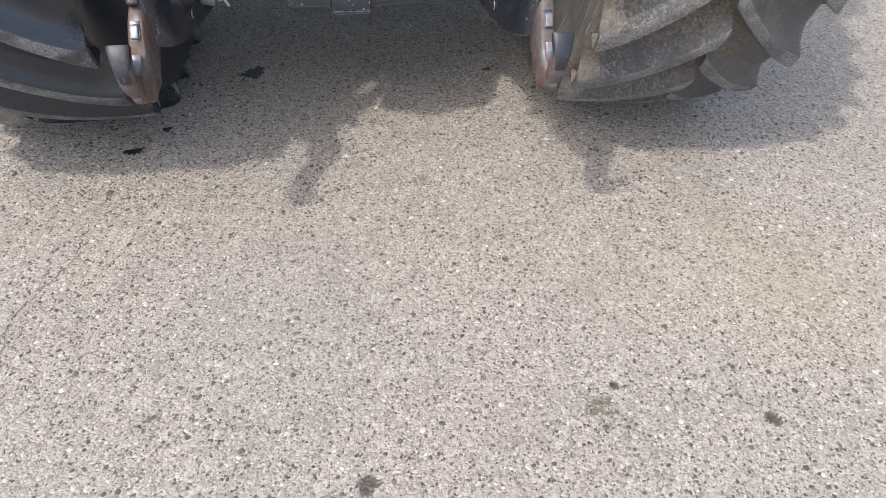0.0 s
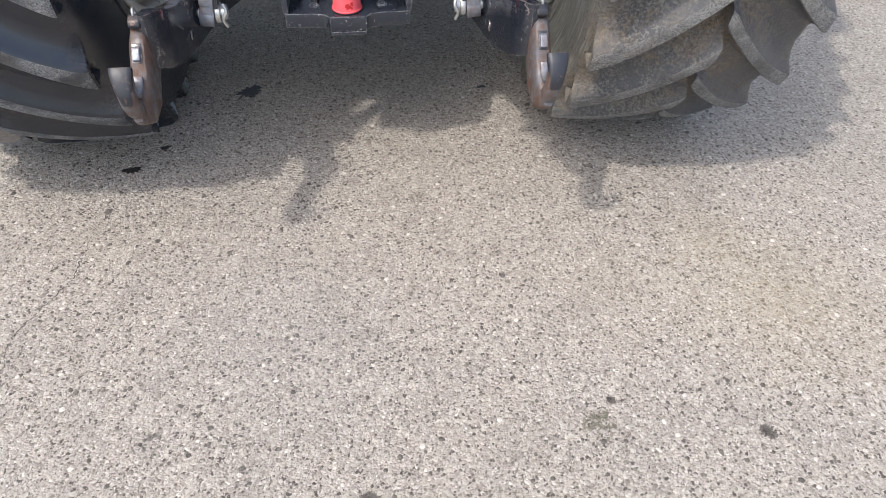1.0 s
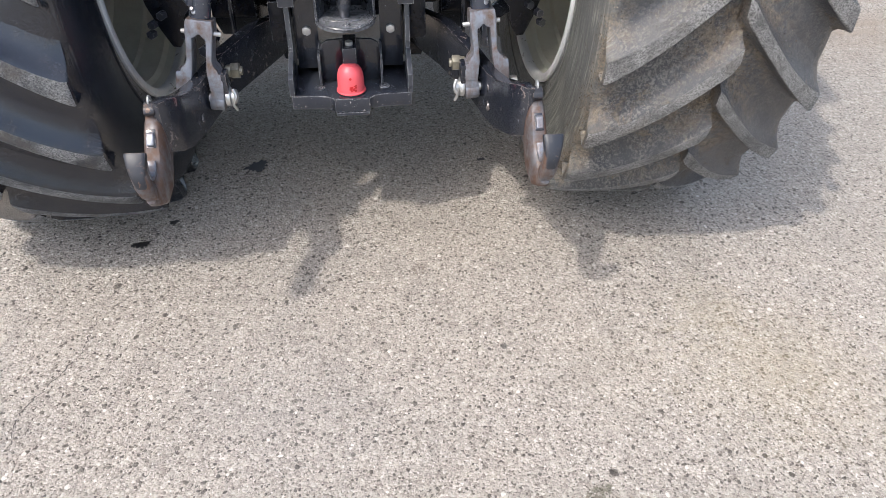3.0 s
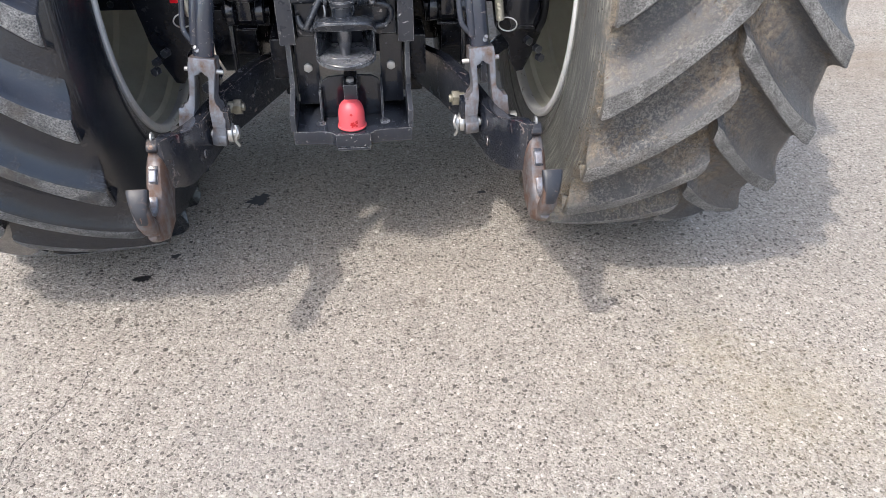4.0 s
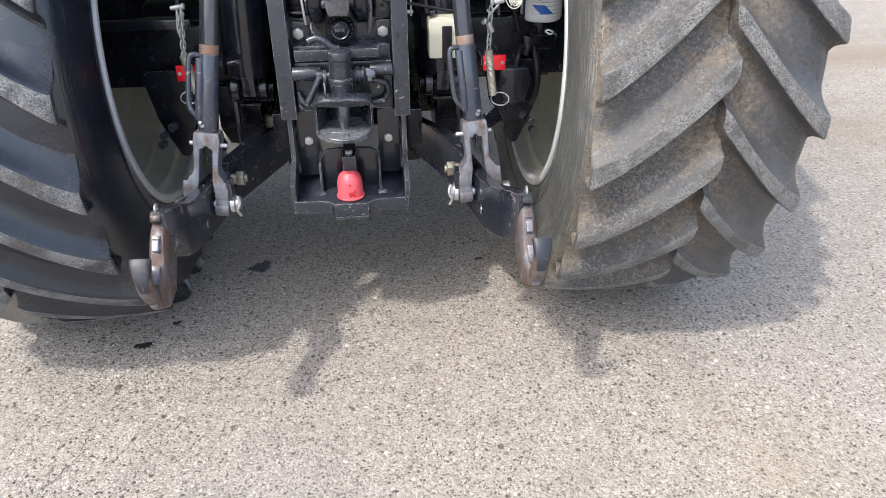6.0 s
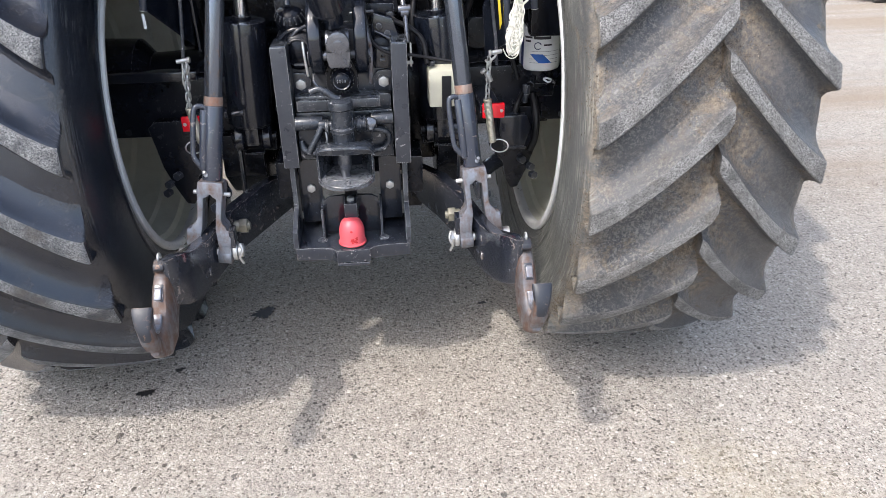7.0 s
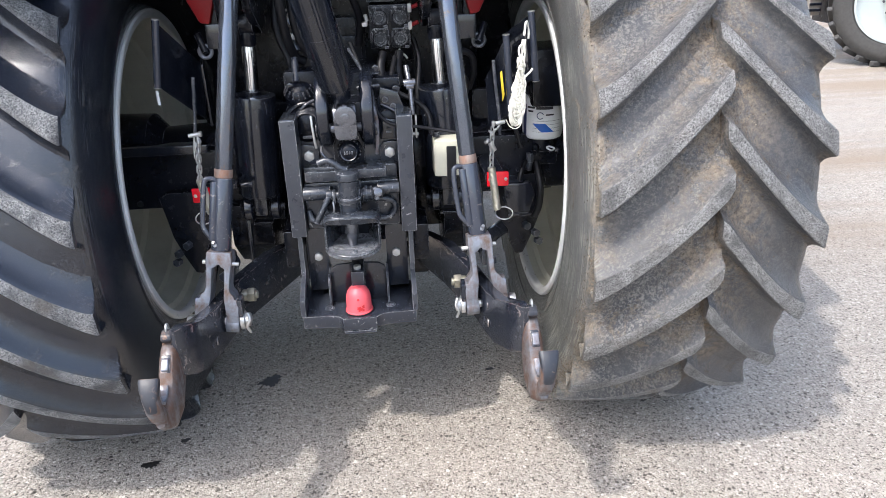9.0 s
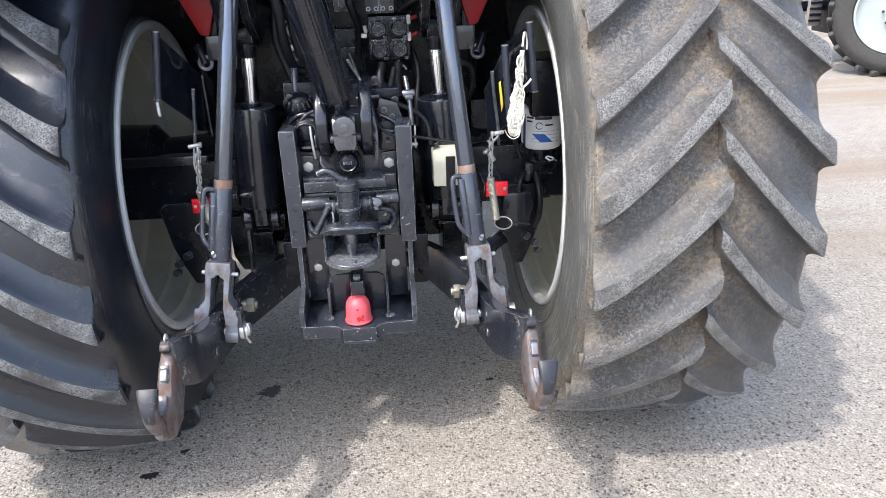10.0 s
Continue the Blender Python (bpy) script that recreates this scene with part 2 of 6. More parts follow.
def rubber(name, dark, dust, amount, gloss, mud, spec=0.5):
    """Tyre rubber: smooth where clean, its blue cast a sky reflection put into the colour, with grit, brown clods in
    the grooves and fine scratches.
    """
    k = Mat(name)
    away = k.n.new("ShaderNodeVectorMath")
    away.operation = "DISTANCE"
    flat = k.n.new("ShaderNodeVectorMath")
    flat.operation = "MULTIPLY"
    k.l.new(k.pos, flat.inputs[0])
    flat.inputs[1].default_value = (0, 1, 1)
    k.l.new(flat.outputs[0], away.inputs[0])
    away.inputs[1].default_value = (0, 0, 0.835)
    radius = away.outputs["Value"]
    ax = k.math("ABSOLUTE", k.axis("X"))
    groove = k.ramp(radius, [(0.765, 0.0), (0.80, 1.0), (0.836, 1.0), (0.876, 0.0)])
    inner = k.ramp(ax, [(0.90, 1.0), (1.02, 0.25)])
    wall = k.ramp(ax, [(0.60, 1.0), (0.64, 0.0)])
    # a thin film of dust, streaked down the flanks
    film = k.ramp(k.noise(5, 8, 0.65, 0.8), [(0.35, 0.1), (0.7, 1.0)])
    col = k.mix(k.math("MULTIPLY", film, amount * 0.42), dark, tuple(c * w for c, w in zip(dust, (0.50, 0.53, 0.58))))
    # grit that sticks in patches
    d = k.ramp(k.math("ADD", k.noise(9, 9, 0.75, 0.9), k.math("MULTIPLY", groove, 0.05)), [(0.40, 0.0), (0.56, 1.0)])
    fine = k.ramp(k.noise(120, 7, 0.9), [(0.50, 0.0), (0.545, 1.0)])
    f = k.math("MULTIPLY", k.math("MULTIPLY", k.math("MULTIPLY", k.math("MULTIPLY", d, fine), inner), amount), k.math("SUBTRACT", 1.0, k.math("MULTIPLY", wall, 0.8)))
    col = k.mix(k.math("MULTIPLY", f, 0.95), col, dust)
    # brown dust in the grooves by the centre line and the shoulder, and a few clods
    mid = k.ramp(k.math("ABSOLUTE", k.math("SUBTRACT", ax, 0.91)), [(0.02, 1.0), (0.16, 0.1), (0.235, 0.1), (0.285, 0.9)])
    brown = k.mix(k.ramp(k.noise(75, 6, 0.8), [(0.38, 0.0), (0.62, 1.0)]), (0.05, 0.037, 0.026), (0.27, 0.215, 0.155))
    soft = k.math("MULTIPLY", k.math("MULTIPLY", mid, groove), k.ramp(k.noise(17, 9, 0.78, 0.6), [(0.42, 0.0), (0.56, 1.0)]))
    col = k.mix(k.math("MULTIPLY", soft, 0.95 * mud), col, brown)
    clod = k.math("MULTIPLY", k.ramp(k.noise(9, 9, 0.75, 1.2), [(0.575, 0.0), (0.635, 1.0)]), k.ramp(k.noise(110, 5, 0.8), [(0.40, 0.0), (0.52, 1.0)]))
    col = k.mix(k.math("MULTIPLY", clod, 0.8 * mud), col, brown)
    # dry scratches and stalks
    scr = k.ramp(k.noise(1.0, 2, 0.55, 2.0, k.stretch(30, 190, 150)), [(0.66, 0.0), (0.70, 1.0)])
    scr2 = k.ramp(k.noise(1.0, 2, 0.55, 2.5, k.stretch(160, 40, 170)), [(0.68, 0.0), (0.72, 1.0)])
    lines = k.math("MULTIPLY", k.math("MAXIMUM", scr, scr2), k.ramp(k.noise(5, 4), [(0.42, 0.0), (0.6, 1.0)]))
    col = k.mix(k.math("MULTIPLY", lines, 0.10 + 0.22 * amount), col, (0.30, 0.29, 0.26))
    cuts = k.math("MULTIPLY", k.ramp(k.noise(1.0, 3, 0.6, 3.0, k.stretch(26, 34, 30)), [(0.498, 0.0), (0.5, 1.0), (0.506, 0.0)]), k.ramp(k.noise(4, 2), [(0.55, 0.0), (0.6, 1.0)]))
    col = k.mix(k.math("MULTIPLY", cuts, 0.8), col, (0.008, 0.008, 0.009))
    col = k.mix(k.math("MULTIPLY", wall, amount * 0.42), col, (0.15, 0.15, 0.133))
    # rubbed rings and scratches round the sidewall
    around = k.n.new("ShaderNodeCombineXYZ")
    k.l.new(k.math("MULTIPLY", radius, 260.0), around.inputs[0])
    k.l.new(k.math("MULTIPLY", k.axis("Y"), 7.0), around.inputs[1])
    k.l.new(k.math("MULTIPLY", k.axis("Z"), 7.0), around.inputs[2])
    rings = k.math("MULTIPLY", k.ramp(k.noise(1.0, 3, 0.6, 0.4, around.outputs[0]), [(0.53, 0.0), (0.58, 1.0)]), k.ramp(k.noise(6, 4), [(0.42, 0.0), (0.6, 1.0)]))
    col = k.mix(k.math("MULTIPLY", k.math("MULTIPLY", rings, wall), 0.05 + 0.85 * amount), col, (0.33, 0.33, 0.285))
    h = k.math("ADD", k.math("MULTIPLY", k.noise(140, 6, 0.75), k.math("ADD", k.math("MULTIPLY", f, 1.0), 0.35)), k.math("MULTIPLY", k.noise(20, 5), 0.15 + amount))
    k.bump(k.math("ADD", h, k.math("MULTIPLY", clod, 0.7 * mud)), 0.55, 0.004)
    return k.done(col, k.math("ADD", k.math("MULTIPLY", k.math("MAXIMUM", f, k.math("MULTIPLY", k.math("MAXIMUM", clod, soft), mud)), 0.45), k.math("ADD", k.math("MULTIPLY", film, 0.05 + 0.25 * amount), gloss)), spec=spec)


def worn_top(name, light, dark, low):
    """The ground-off running face of a lug: pitted, grey with grit, smeared dark in places."""
    k = Mat(name)
    pits = k.ramp(k.voronoi(170), [(0.15, 1.0), (0.45, 0.0)])
    gr = k.ramp(k.noise(270, 5, 0.75, 0.3), [(0.35, 0.0), (0.63, 1.0)])
    zone = k.ramp(k.noise(11, 6, 0.65, 0.4), [(0.34, low), (0.55, 1.0)])
    col = k.mix(k.math("MULTIPLY", gr, zone), dark, light)
    col = k.mix(k.math("MULTIPLY", pits, 0.6), col, tuple(c * 0.35 for c in dark))
    col = k.mix(k.math("MULTIPLY", k.ramp(k.noise(9, 6), [(0.55, 0.0), (0.72, 1.0)]), 0.4), col, (0.16, 0.125, 0.09))
    rim = k.math("MULTIPLY", k.edges(0.005), k.ramp(k.noise(60, 5, 0.7), [(0.42, 0.0), (0.55, 1.0)]))
    col = k.mix(k.math("MULTIPLY", rim, 0.6), col, light)
    k.bump(k.math("SUBTRACT", k.math("ADD", gr, k.noise(40, 4)), pits), 0.9, 0.005)
    return k.done(col, k.math("SUBTRACT", 0.72, k.math("MULTIPLY", k.math("SUBTRACT", 1.0, zone), 0.3)), spec=0.4)


def dried_mud(name):
    k = Mat(name)
    own = k.n.new("ShaderNodeNewGeometry").outputs["Random Per Island"]
    col = k.ramp(own, [(0.0, (0.05, 0.039, 0.029)), (0.5, (0.11, 0.089, 0.067)), (0.85, (0.19, 0.157, 0.118)), (1.0, (0.30, 0.262, 0.205))])
    k.bump(k.noise(300, 4, 0.7), 0.4, 0.001)
    return k.done(col, 0.9, spec=0.2)


M_MUD = dried_mud("dried_mud")
M_GROUND = ground_material("exposed_aggregate")
M_STONE = ground_material("proud_aggregate", True)
M_BLACK = painted("black_paint", (0.0065, 0.0085, 0.0145), 0.14, 0.10, (0.12, 0.12, 0.125), coat=0.4, rub=0.4, grain=0.06)
M_BLACK_MATT = painted("dull_black_casting", (0.0042, 0.0054, 0.0095), 0.20, 0.09, (0.11, 0.11, 0.115), rub=0.7, chip_color=(0.36, 0.36, 0.37), grain=0.3)
M_BLACK_MATT.node_tree.nodes["Principled BSDF"].inputs["Specular IOR Level"].default_value = 0.28
M_GREY = painted("dark_grey_paint", (0.025, 0.029, 0.039), 0.26, 0.18, chip=0.3, chip_color=(0.52, 0.52, 0.53), rub=0.95, coat=0.2, grain=0.05)
M_JAW = painted("dark_cast_paint", (0.019, 0.023, 0.031), 0.22, 0.16, chip=0.25, chip_color=(0.45, 0.45, 0.46), rub=0.85, coat=0.2, grain=0.30)
M_FRAME = painted("black_frame_paint", (0.018, 0.0215, 0.031), 0.14, 0.12, chip=0.2, chip_color=(0.42, 0.42, 0.43), rub=0.85, coat=0.25, grain=0.05)
M_LINK = painted("worn_black_link_paint", (0.011, 0.0135, 0.021), 0.18, 0.20, chip=0.6, chip_color=(0.34, 0.28, 0.25), rub=0.9, coat=0.2, grain=0.06)
M_ROD = painted("blue_grey_rod_steel", (0.125, 0.142, 0.175), 0.13, 0.20, (0.3, 0.3, 0.31), chip=0.75, chip_color=(0.2, 0.15, 0.12), metal=0.8, grain=0.03)
M_SLEEVE = painted("dark_sleeve_paint", (0.028, 0.034, 0.050), 0.09, 0.16, chip=0.45, chip_color=(0.30, 0.26, 0.25), rub=0.9, coat=0.35, grain=0.04)
M_BAND = bare("rusty_band", (0.26, 0.2, 0.17), (0.30, 0.13, 0.07), 0.65, 0.55, 0.4)
M_CAST = bare("pale_forged_steel", (0.20, 0.215, 0.25), (0.13, 0.078, 0.05), 0.68, 0.32, 0.5)
M_HOOK = painted("rubbed_claw_steel", (0.012, 0.015, 0.022), 0.42, 0.14, (0.11, 0.075, 0.052), chip=0.9, chip_color=(0.17, 0.11, 0.08), rub=0.9, grain=0.25)
M_HOOK_RUST = bare("rusty_claw_steel", (0.12, 0.118, 0.125), (0.115, 0.062, 0.041), 0.9, 0.34, 0.4, (60, 60, 10))
M_ZINC = bare("zinc_bolt", (0.5, 0.5, 0.49), (0.35, 0.3, 0.22), 0.15, 0.35, 0.75)
M_BRASSY = bare("yellow_zinc_nut", (0.27, 0.255, 0.205), (0.14, 0.11, 0.065), 0.4, 0.38, 0.7)
M_CHROME = plain("chrome", (0.8, 0.81, 0.83), 0.18, 1.0, 0.05)
M_TYRE_R = rubber("dusty_rubber", (0.026, 0.0285, 0.035), (0.31, 0.29, 0.26), 0.66, 0.27, 1.0)
# cleaner and darker than the right; the sky's blue is put into its colour
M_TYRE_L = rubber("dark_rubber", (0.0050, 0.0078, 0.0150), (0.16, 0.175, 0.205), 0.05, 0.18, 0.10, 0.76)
M_TOP_R = worn_top("worn_lug_face", (0.50, 0.49, 0.475), (0.066, 0.065, 0.064), 0.32)
M_TOP_L = worn_top("worn_lug_face_cool", (0.50, 0.50, 0.495), (0.045, 0.050, 0.060), 0.12)
M_RIM = painted("cream_grey_rim_paint", (0.53, 0.525, 0.44), 0.5, 0.4, (0.2, 0.18, 0.13))
M_RIM_EDGE = painted("pale_rim_edge", (0.56, 0.57, 0.57), 0.5, 0.4, (0.24, 0.23, 0.21), chip=0.4, chip_color=(0.1, 0.09, 0.08))
M_RED = painted("red_body_paint", (0.21, 0.004, 0.007), 0.32, 0.02)
M_RED.node_tree.nodes["Principled BSDF"].inputs["Specular IOR Level"].default_value = 0.3
M_MARK = plain("worn_rubber_mark", (0.055, 0.056, 0.06), 0.6, 0.0, 0.4)
M_CAP = plain("faded_red_plastic", (0.74, 0.10, 0.12), 0.4, 0.0, 0.15)
M_CAP_SPOT = plain("deep_red_stain", (0.5, 0.015, 0.02), 0.4, 0.0, 0.3)
M_REFLECT = plain("red_reflector", (0.75, 0.008, 0.02), 0.2, 0.0, 0.1, 0.5)
M_TANK = plain("yellowed_white_plastic", (0.56, 0.54, 0.43), 0.45, 0.0, 0.15)
M_TAG = plain("soiled_white_plastic", (0.5, 0.49, 0.47), 0.5, 0.0, 0.4)
M_WHITE = plain("white_enamel", (0.75, 0.76, 0.76), 0.3, 0.0, 0.08)
M_BLUE = plain("blue_print", (0.02, 0.11, 0.42), 0.35, 0.0, 0.1)
M_NAVY = plain("dark_blue_print", (0.012, 0.02, 0.09), 0.35, 0.0, 0.1)
M_INK = plain("black_print", (0.02, 0.02, 0.025), 0.4, 0.0, 0.1)
M_ROPE = plain("white_rope", (0.74, 0.72, 0.64), 0.85, 0.0, 0.2)
M_RUBBER_HOSE = plain("black_hose", (0.010, 0.010, 0.012), 0.45, 0.0, 0.3)
M_RUBBER_HOSE.node_tree.nodes["Principled BSDF"].inputs["Specular IOR Level"].default_value = 0.3
M_SPRING = bare("spring_steel", (0.42, 0.40, 0.33), (0.3, 0.22, 0.13), 0.3, 0.4, 0.6)
M_EYE = bare("dull_forged_eye", (0.15, 0.155, 0.172), (0.05, 0.047, 0.045), 0.25, 0.24, 0.75)
M_GREASY = bare("greasy_worn_steel", (0.27, 0.28, 0.305), (0.03, 0.031, 0.034), 0.74, 0.20, 0.55)
M_YELLOW = plain("yellow_sticker", (0.75, 0.55, 0.03), 0.5, 0.0, 0.1)
M_OIL = plain("oil_stain", (0.022, 0.02, 0.019), 0.45, 0.0, 0.4)
M_STAIN = plain("faint_stain", (0.085, 0.075, 0.066), 0.75, 0.0, 0.4)
M_BRIGHT = bare("bright_machined_metal", (0.33, 0.33, 0.34), (0.1, 0.08, 0.07), 0.3, 0.32, 0.8)
M_FAR_RIM = plain("white_rim_paint", (0.36, 0.40, 0.395), 0.4, 0.0, 0.06)
M_FAR_RUBBER = plain("grey_rubber", (0.05, 0.048, 0.045), 0.75, 0.0, 0.4)
M_FAR_BODY = plain("sand_grey_paint", (0.26, 0.235, 0.21), 0.5, 0.0, 0.15)

# ---- mesh helpers ----


def bm_join(*parts):
    out = bmesh.new()
    for b in parts:
        me = bpy.data.meshes.new("tmp")
        b.to_mesh(me)
        b.free()
        out.from_mesh(me)
        bpy.data.meshes.remove(me)
    return out


def bevel(bm, r, segs=2, angle=30):
    if r > 0:
        es = [e for e in bm.edges if len(e.link_faces) == 2 and e.calc_face_angle(0) > radians(angle)]
        bmesh.ops.bevel(bm, geom=es, offset=r, segments=segs, profile=0.6, affect="EDGES", clamp_overlap=True)
    return bm


def box(x0, x1, y0, y1, z0, z1, r=0.003, turn=None):
    bm = bmesh.new()
    m = Matrix.Translation(((x0 + x1) / 2, (y0 + y1) / 2, (z0 + z1) / 2))
    if turn is not None:
        m = m @ Euler([radians(a) for a in turn]).to_matrix().to_4x4()
    m = m @ Matrix.Diagonal((abs(x1 - x0), abs(y1 - y0), abs(z1 - z0), 1))
    bmesh.ops.create_cube(bm, size=1, matrix=m)
    return bevel(bm, r)


def rod(a, b, r, r2=None, n=20, edge=0.002):
    a, b = Vector(a), Vector(b)
    d = b - a
    bm = bmesh.new()
    m = Matrix.Translation((a + b) / 2) @ d.to_track_quat("Z", "Y").to_matrix().to_4x4()
    bmesh.ops.create_cone(bm, cap_ends=True, segments=n, radius1=r, radius2=r if r2 is None else r2, depth=d.length, matrix=m)
    return bevel(bm, edge, 2, 50)


def lathe(profile, origin, axis=(0, 0, 1), n=32, closed=False):
    """Spin (radius, height) pairs about an axis through origin."""
    bm = bmesh.new()
    q = Vector(axis).to_track_quat("Z", "Y")
    o = Vector(origin)
    rings = []
    for r, h in profile:
        if r < 1e-6:
            rings.append([bm.verts.new(o + q @ Vector((0, 0, h)))])
        else:
            rings.append([bm.verts.new(o + q @ Vector((r * math.cos(2 * math.pi * i / n), r * math.sin(2 * math.pi * i / n), h))) for i in range(n)])
    pairs = list(zip(rings, rings[1:])) + ([(rings[-1], rings[0])] if closed else [])
    for p, s in pairs:
        for i in range(n):
            j = (i + 1) % n
            if len(p) == 1 and len(s) == 1:
                continue
            if len(p) == 1:
                bm.faces.new((p[0], s[i], s[j]))
            elif len(s) == 1:
                bm.faces.new((p[i], s[0], p[j]))
            else:
                bm.faces.new((p[i], s[i], s[j], p[j]))
    bmesh.ops.recalc_face_normals(bm, faces=bm.faces)
    return bm


def prism(outline, axis, a, b, r=0.003, segs=2):
    """Extrude an outline of two coordinates along x, y or z from a to b."""
    bm = bmesh.new()

    def at(p, k):
        u, v = p
        return {"x": (k, u, v), "y": (u, k, v), "z": (u, v, k)}[axis]

    lo = [bm.verts.new(at(p, a)) for p in outline]
    hi = [bm.verts.new(at(p, b)) for p in outline]
    bm.faces.new(lo)
    bm.faces.new(hi[::-1])
    for i in range(len(outline)):
        j = (i + 1) % len(outline)
        bm.faces.new((lo[j], lo[i], hi[i], hi[j]))
    bmesh.ops.recalc_face_normals(bm, faces=bm.faces)
    bevel(bm, r, segs, 40)
    return bm


def smooth_path(points, steps=6):
    """Catmull-Rom points through the given ones."""
    p = [Vector(q) for q in points]
    p = [2 * p[0] - p[1]] + p + [2 * p[-1] - p[-2]]
    out = []
    for a, b, c, d in zip(p, p[1:], p[2:], p[3:]):
        for i in range(steps):
            t = i / steps
            out.append(0.5 * (2 * b + (c - a) * t + (2 * a - 5 * b + 4 * c - d) * t * t + (3 * b - a - 3 * c + d) * t ** 3))
    return out + [p[-2]]


def tube(points, r, n=10, steps=6, loop=False):
    """A round bar or hose along a path."""
    pts = smooth_path(points, steps) if steps else [Vector(p) for p in points]
    bm = bmesh.new()
    rings = []
    up = Vector((0.31, 0.17, 0.93)).normalized()
    for i, p in enumerate(pts):
        d = (pts[min(i + 1, len(pts) - 1)] - pts[max(i - 1, 0)])
        if loop:
            d = pts[(i + 1) % len(pts)] - pts[i - 1]
        d = d.normalized()
        u = up - d * up.dot(d)
        if u.length < 1e-4:
            u = d.orthogonal()
        u.normalize()
        up = u
        v = d.cross(u)
        rings.append([bm.verts.new(p + r * (math.cos(2 * math.pi * k / n) * u + math.sin(2 * math.pi * k / n) * v)) for k in range(n)])
    seq = list(zip(rings, rings[1:])) + ([(rings[-1], rings[0])] if loop else [])
    for p, s in seq:
        for k in range(n):
            j = (k + 1) % n
            bm.faces.new((p[k], s[k], s[j], p[j]))
    if not loop:
        bm.faces.new(rings[0])
        bm.faces.new(rings[-1][::-1])
    bmesh.ops.recalc_face_normals(bm, faces=bm.faces)
    return bm


def hexagon(center, axis, r, h, edge=0.0015):
    c = Vector(center)
    a = Vector(axis).normalized()
    return rod(c, c + a * h, r, n=6, edge=edge)


def finish(bm, name, material, flat=38):
    for f in bm.faces:
        f.smooth = True
    for e in bm.edges:
        e.smooth = not (len(e.link_faces) == 2 and e.calc_face_angle(0) > radians(flat))
    me = bpy.data.meshes.new(name)
    bm.to_mesh(me)
    bm.free()
    for m in material if isinstance(material, (list, tuple)) else [material]:
        me.materials.append(m)
    return me


def part(name, bm, material, parent, label=""):
    ob = new(name, finish(bm, name, material))
    ob.parent = parent
    return tagged(ob, label) if label else ob


def thing(name, label, category, at=(0, 0, 0), group="", kind=""):
    ob = new(name)
    ob.empty_display_size = 0.1
    ob.location = at
    return tagged(ob, label, category, group, kind)


def solo(name, bm, material, label, category, group="", kind=""):
    return tagged(new(name, finish(bm, name, material)), label, category, group, kind)

# ---- ground ----
bm = bmesh.new()
bmesh.ops.create_grid(bm, x_segments=8, y_segments=8, size=400)
solo("ground", bm, M_GROUND, "pale exposed-aggregate concrete yard with worn stains", "ground", kind="structure")


def proud_stones(x0, x1, y0, y1, cell):
    """Small rounded stones that stand a millimetre out of the binder, thinning out towards the edges of the field."""
    rng = np.random.default_rng(5)
    gx, gy = np.meshgrid(np.arange(x0, x1, cell), np.arange(y0, y1, cell))
    c = np.stack([gx.ravel(), gy.ravel()], 1)
    c += rng.uniform(-0.48, 0.48, c.shape) * cell
    edge = np.minimum.reduce([c[:, 0] - x0, x1 - c[:, 0], y1 - c[:, 1]]) / 0.45
    c = c[rng.random(len(c)) < np.clip(edge, 0.0, 1.0) * 0.85]
    way = np.clip((c[:, 1] + 0.640) / -0.613, 0.0, 1.0)
    crack = np.abs(c[:, 0] + 0.710 + 0.147 * way + 0.012 * np.sin(9 * way))
    c = c[(crack > 0.009) | (c[:, 1] > -0.62) | (c[:, 1] < -1.27)]
    n = len(c)
    size = rng.gamma(7.0, 0.00048, n).clip(0.0018, 0.0062)
    large = rng.random(n) < 0.07
    size[large] = rng.uniform(0.0055, 0.0090, large.sum())
    tall = np.minimum(size * rng.uniform(0.16, 0.34, n), 0.0018)
    spin, flat = rng.uniform(0, 6.283, n), rng.uniform(0.6, 1.0, n)
    ring = np.arange(6) * (2 * np.pi / 6)
    verts = np.zeros((n, 13, 3))
    for k, (scale, z) in enumerate(((1.0, -0.25), (0.74, 0.8))):
        r = size[:, None] * scale * rng.uniform(0.82, 1.14, (n, 6))
        u, v = r * np.cos(ring), r * np.sin(ring) * flat[:, None]
        verts[:, k * 6:k * 6 + 6, 0] = c[:, :1] + u * np.cos(spin)[:, None] - v * np.sin(spin)[:, None]
        verts[:, k * 6:k * 6 + 6, 1] = c[:, 1:] + u * np.sin(spin)[:, None] + v * np.cos(spin)[:, None]
        verts[:, k * 6:k * 6 + 6, 2] = (tall * z)[:, None]
    verts[:, 12, :2] = c
    verts[:, 12, 2] = tall
    one = np.array([f for i in range(6) for f in ((i, (i + 1) % 6, 6 + (i + 1) % 6), (i, 6 + (i + 1) % 6, 6 + i), (6 + i, 6 + (i + 1) % 6, 12))])
    faces = (one[None] + 13 * np.arange(n)[:, None, None]).reshape(-1, 3)
    me = bpy.data.meshes.new("aggregate_stones")
    me.from_pydata(verts.reshape(-1, 3).tolist(), [], faces.tolist())
    me.polygons.foreach_set("use_smooth", [True] * len(faces))
    me.materials.append(M_STONE)
    return tagged(new("aggregate_stones", me), "small rounded grey and brown stones set in the paving", "stones", kind="stuff")


proud_stones(-1.55, 1.75, -2.05, 0.05, 0.0092)

# ---- tractor ----
AXLE = 0.835
LUGS = 23
STEP = 2 * math.pi / LUGS
tractor = thing("tractor", "dark-framed farm tractor with red bodywork seen from behind", "tractor")

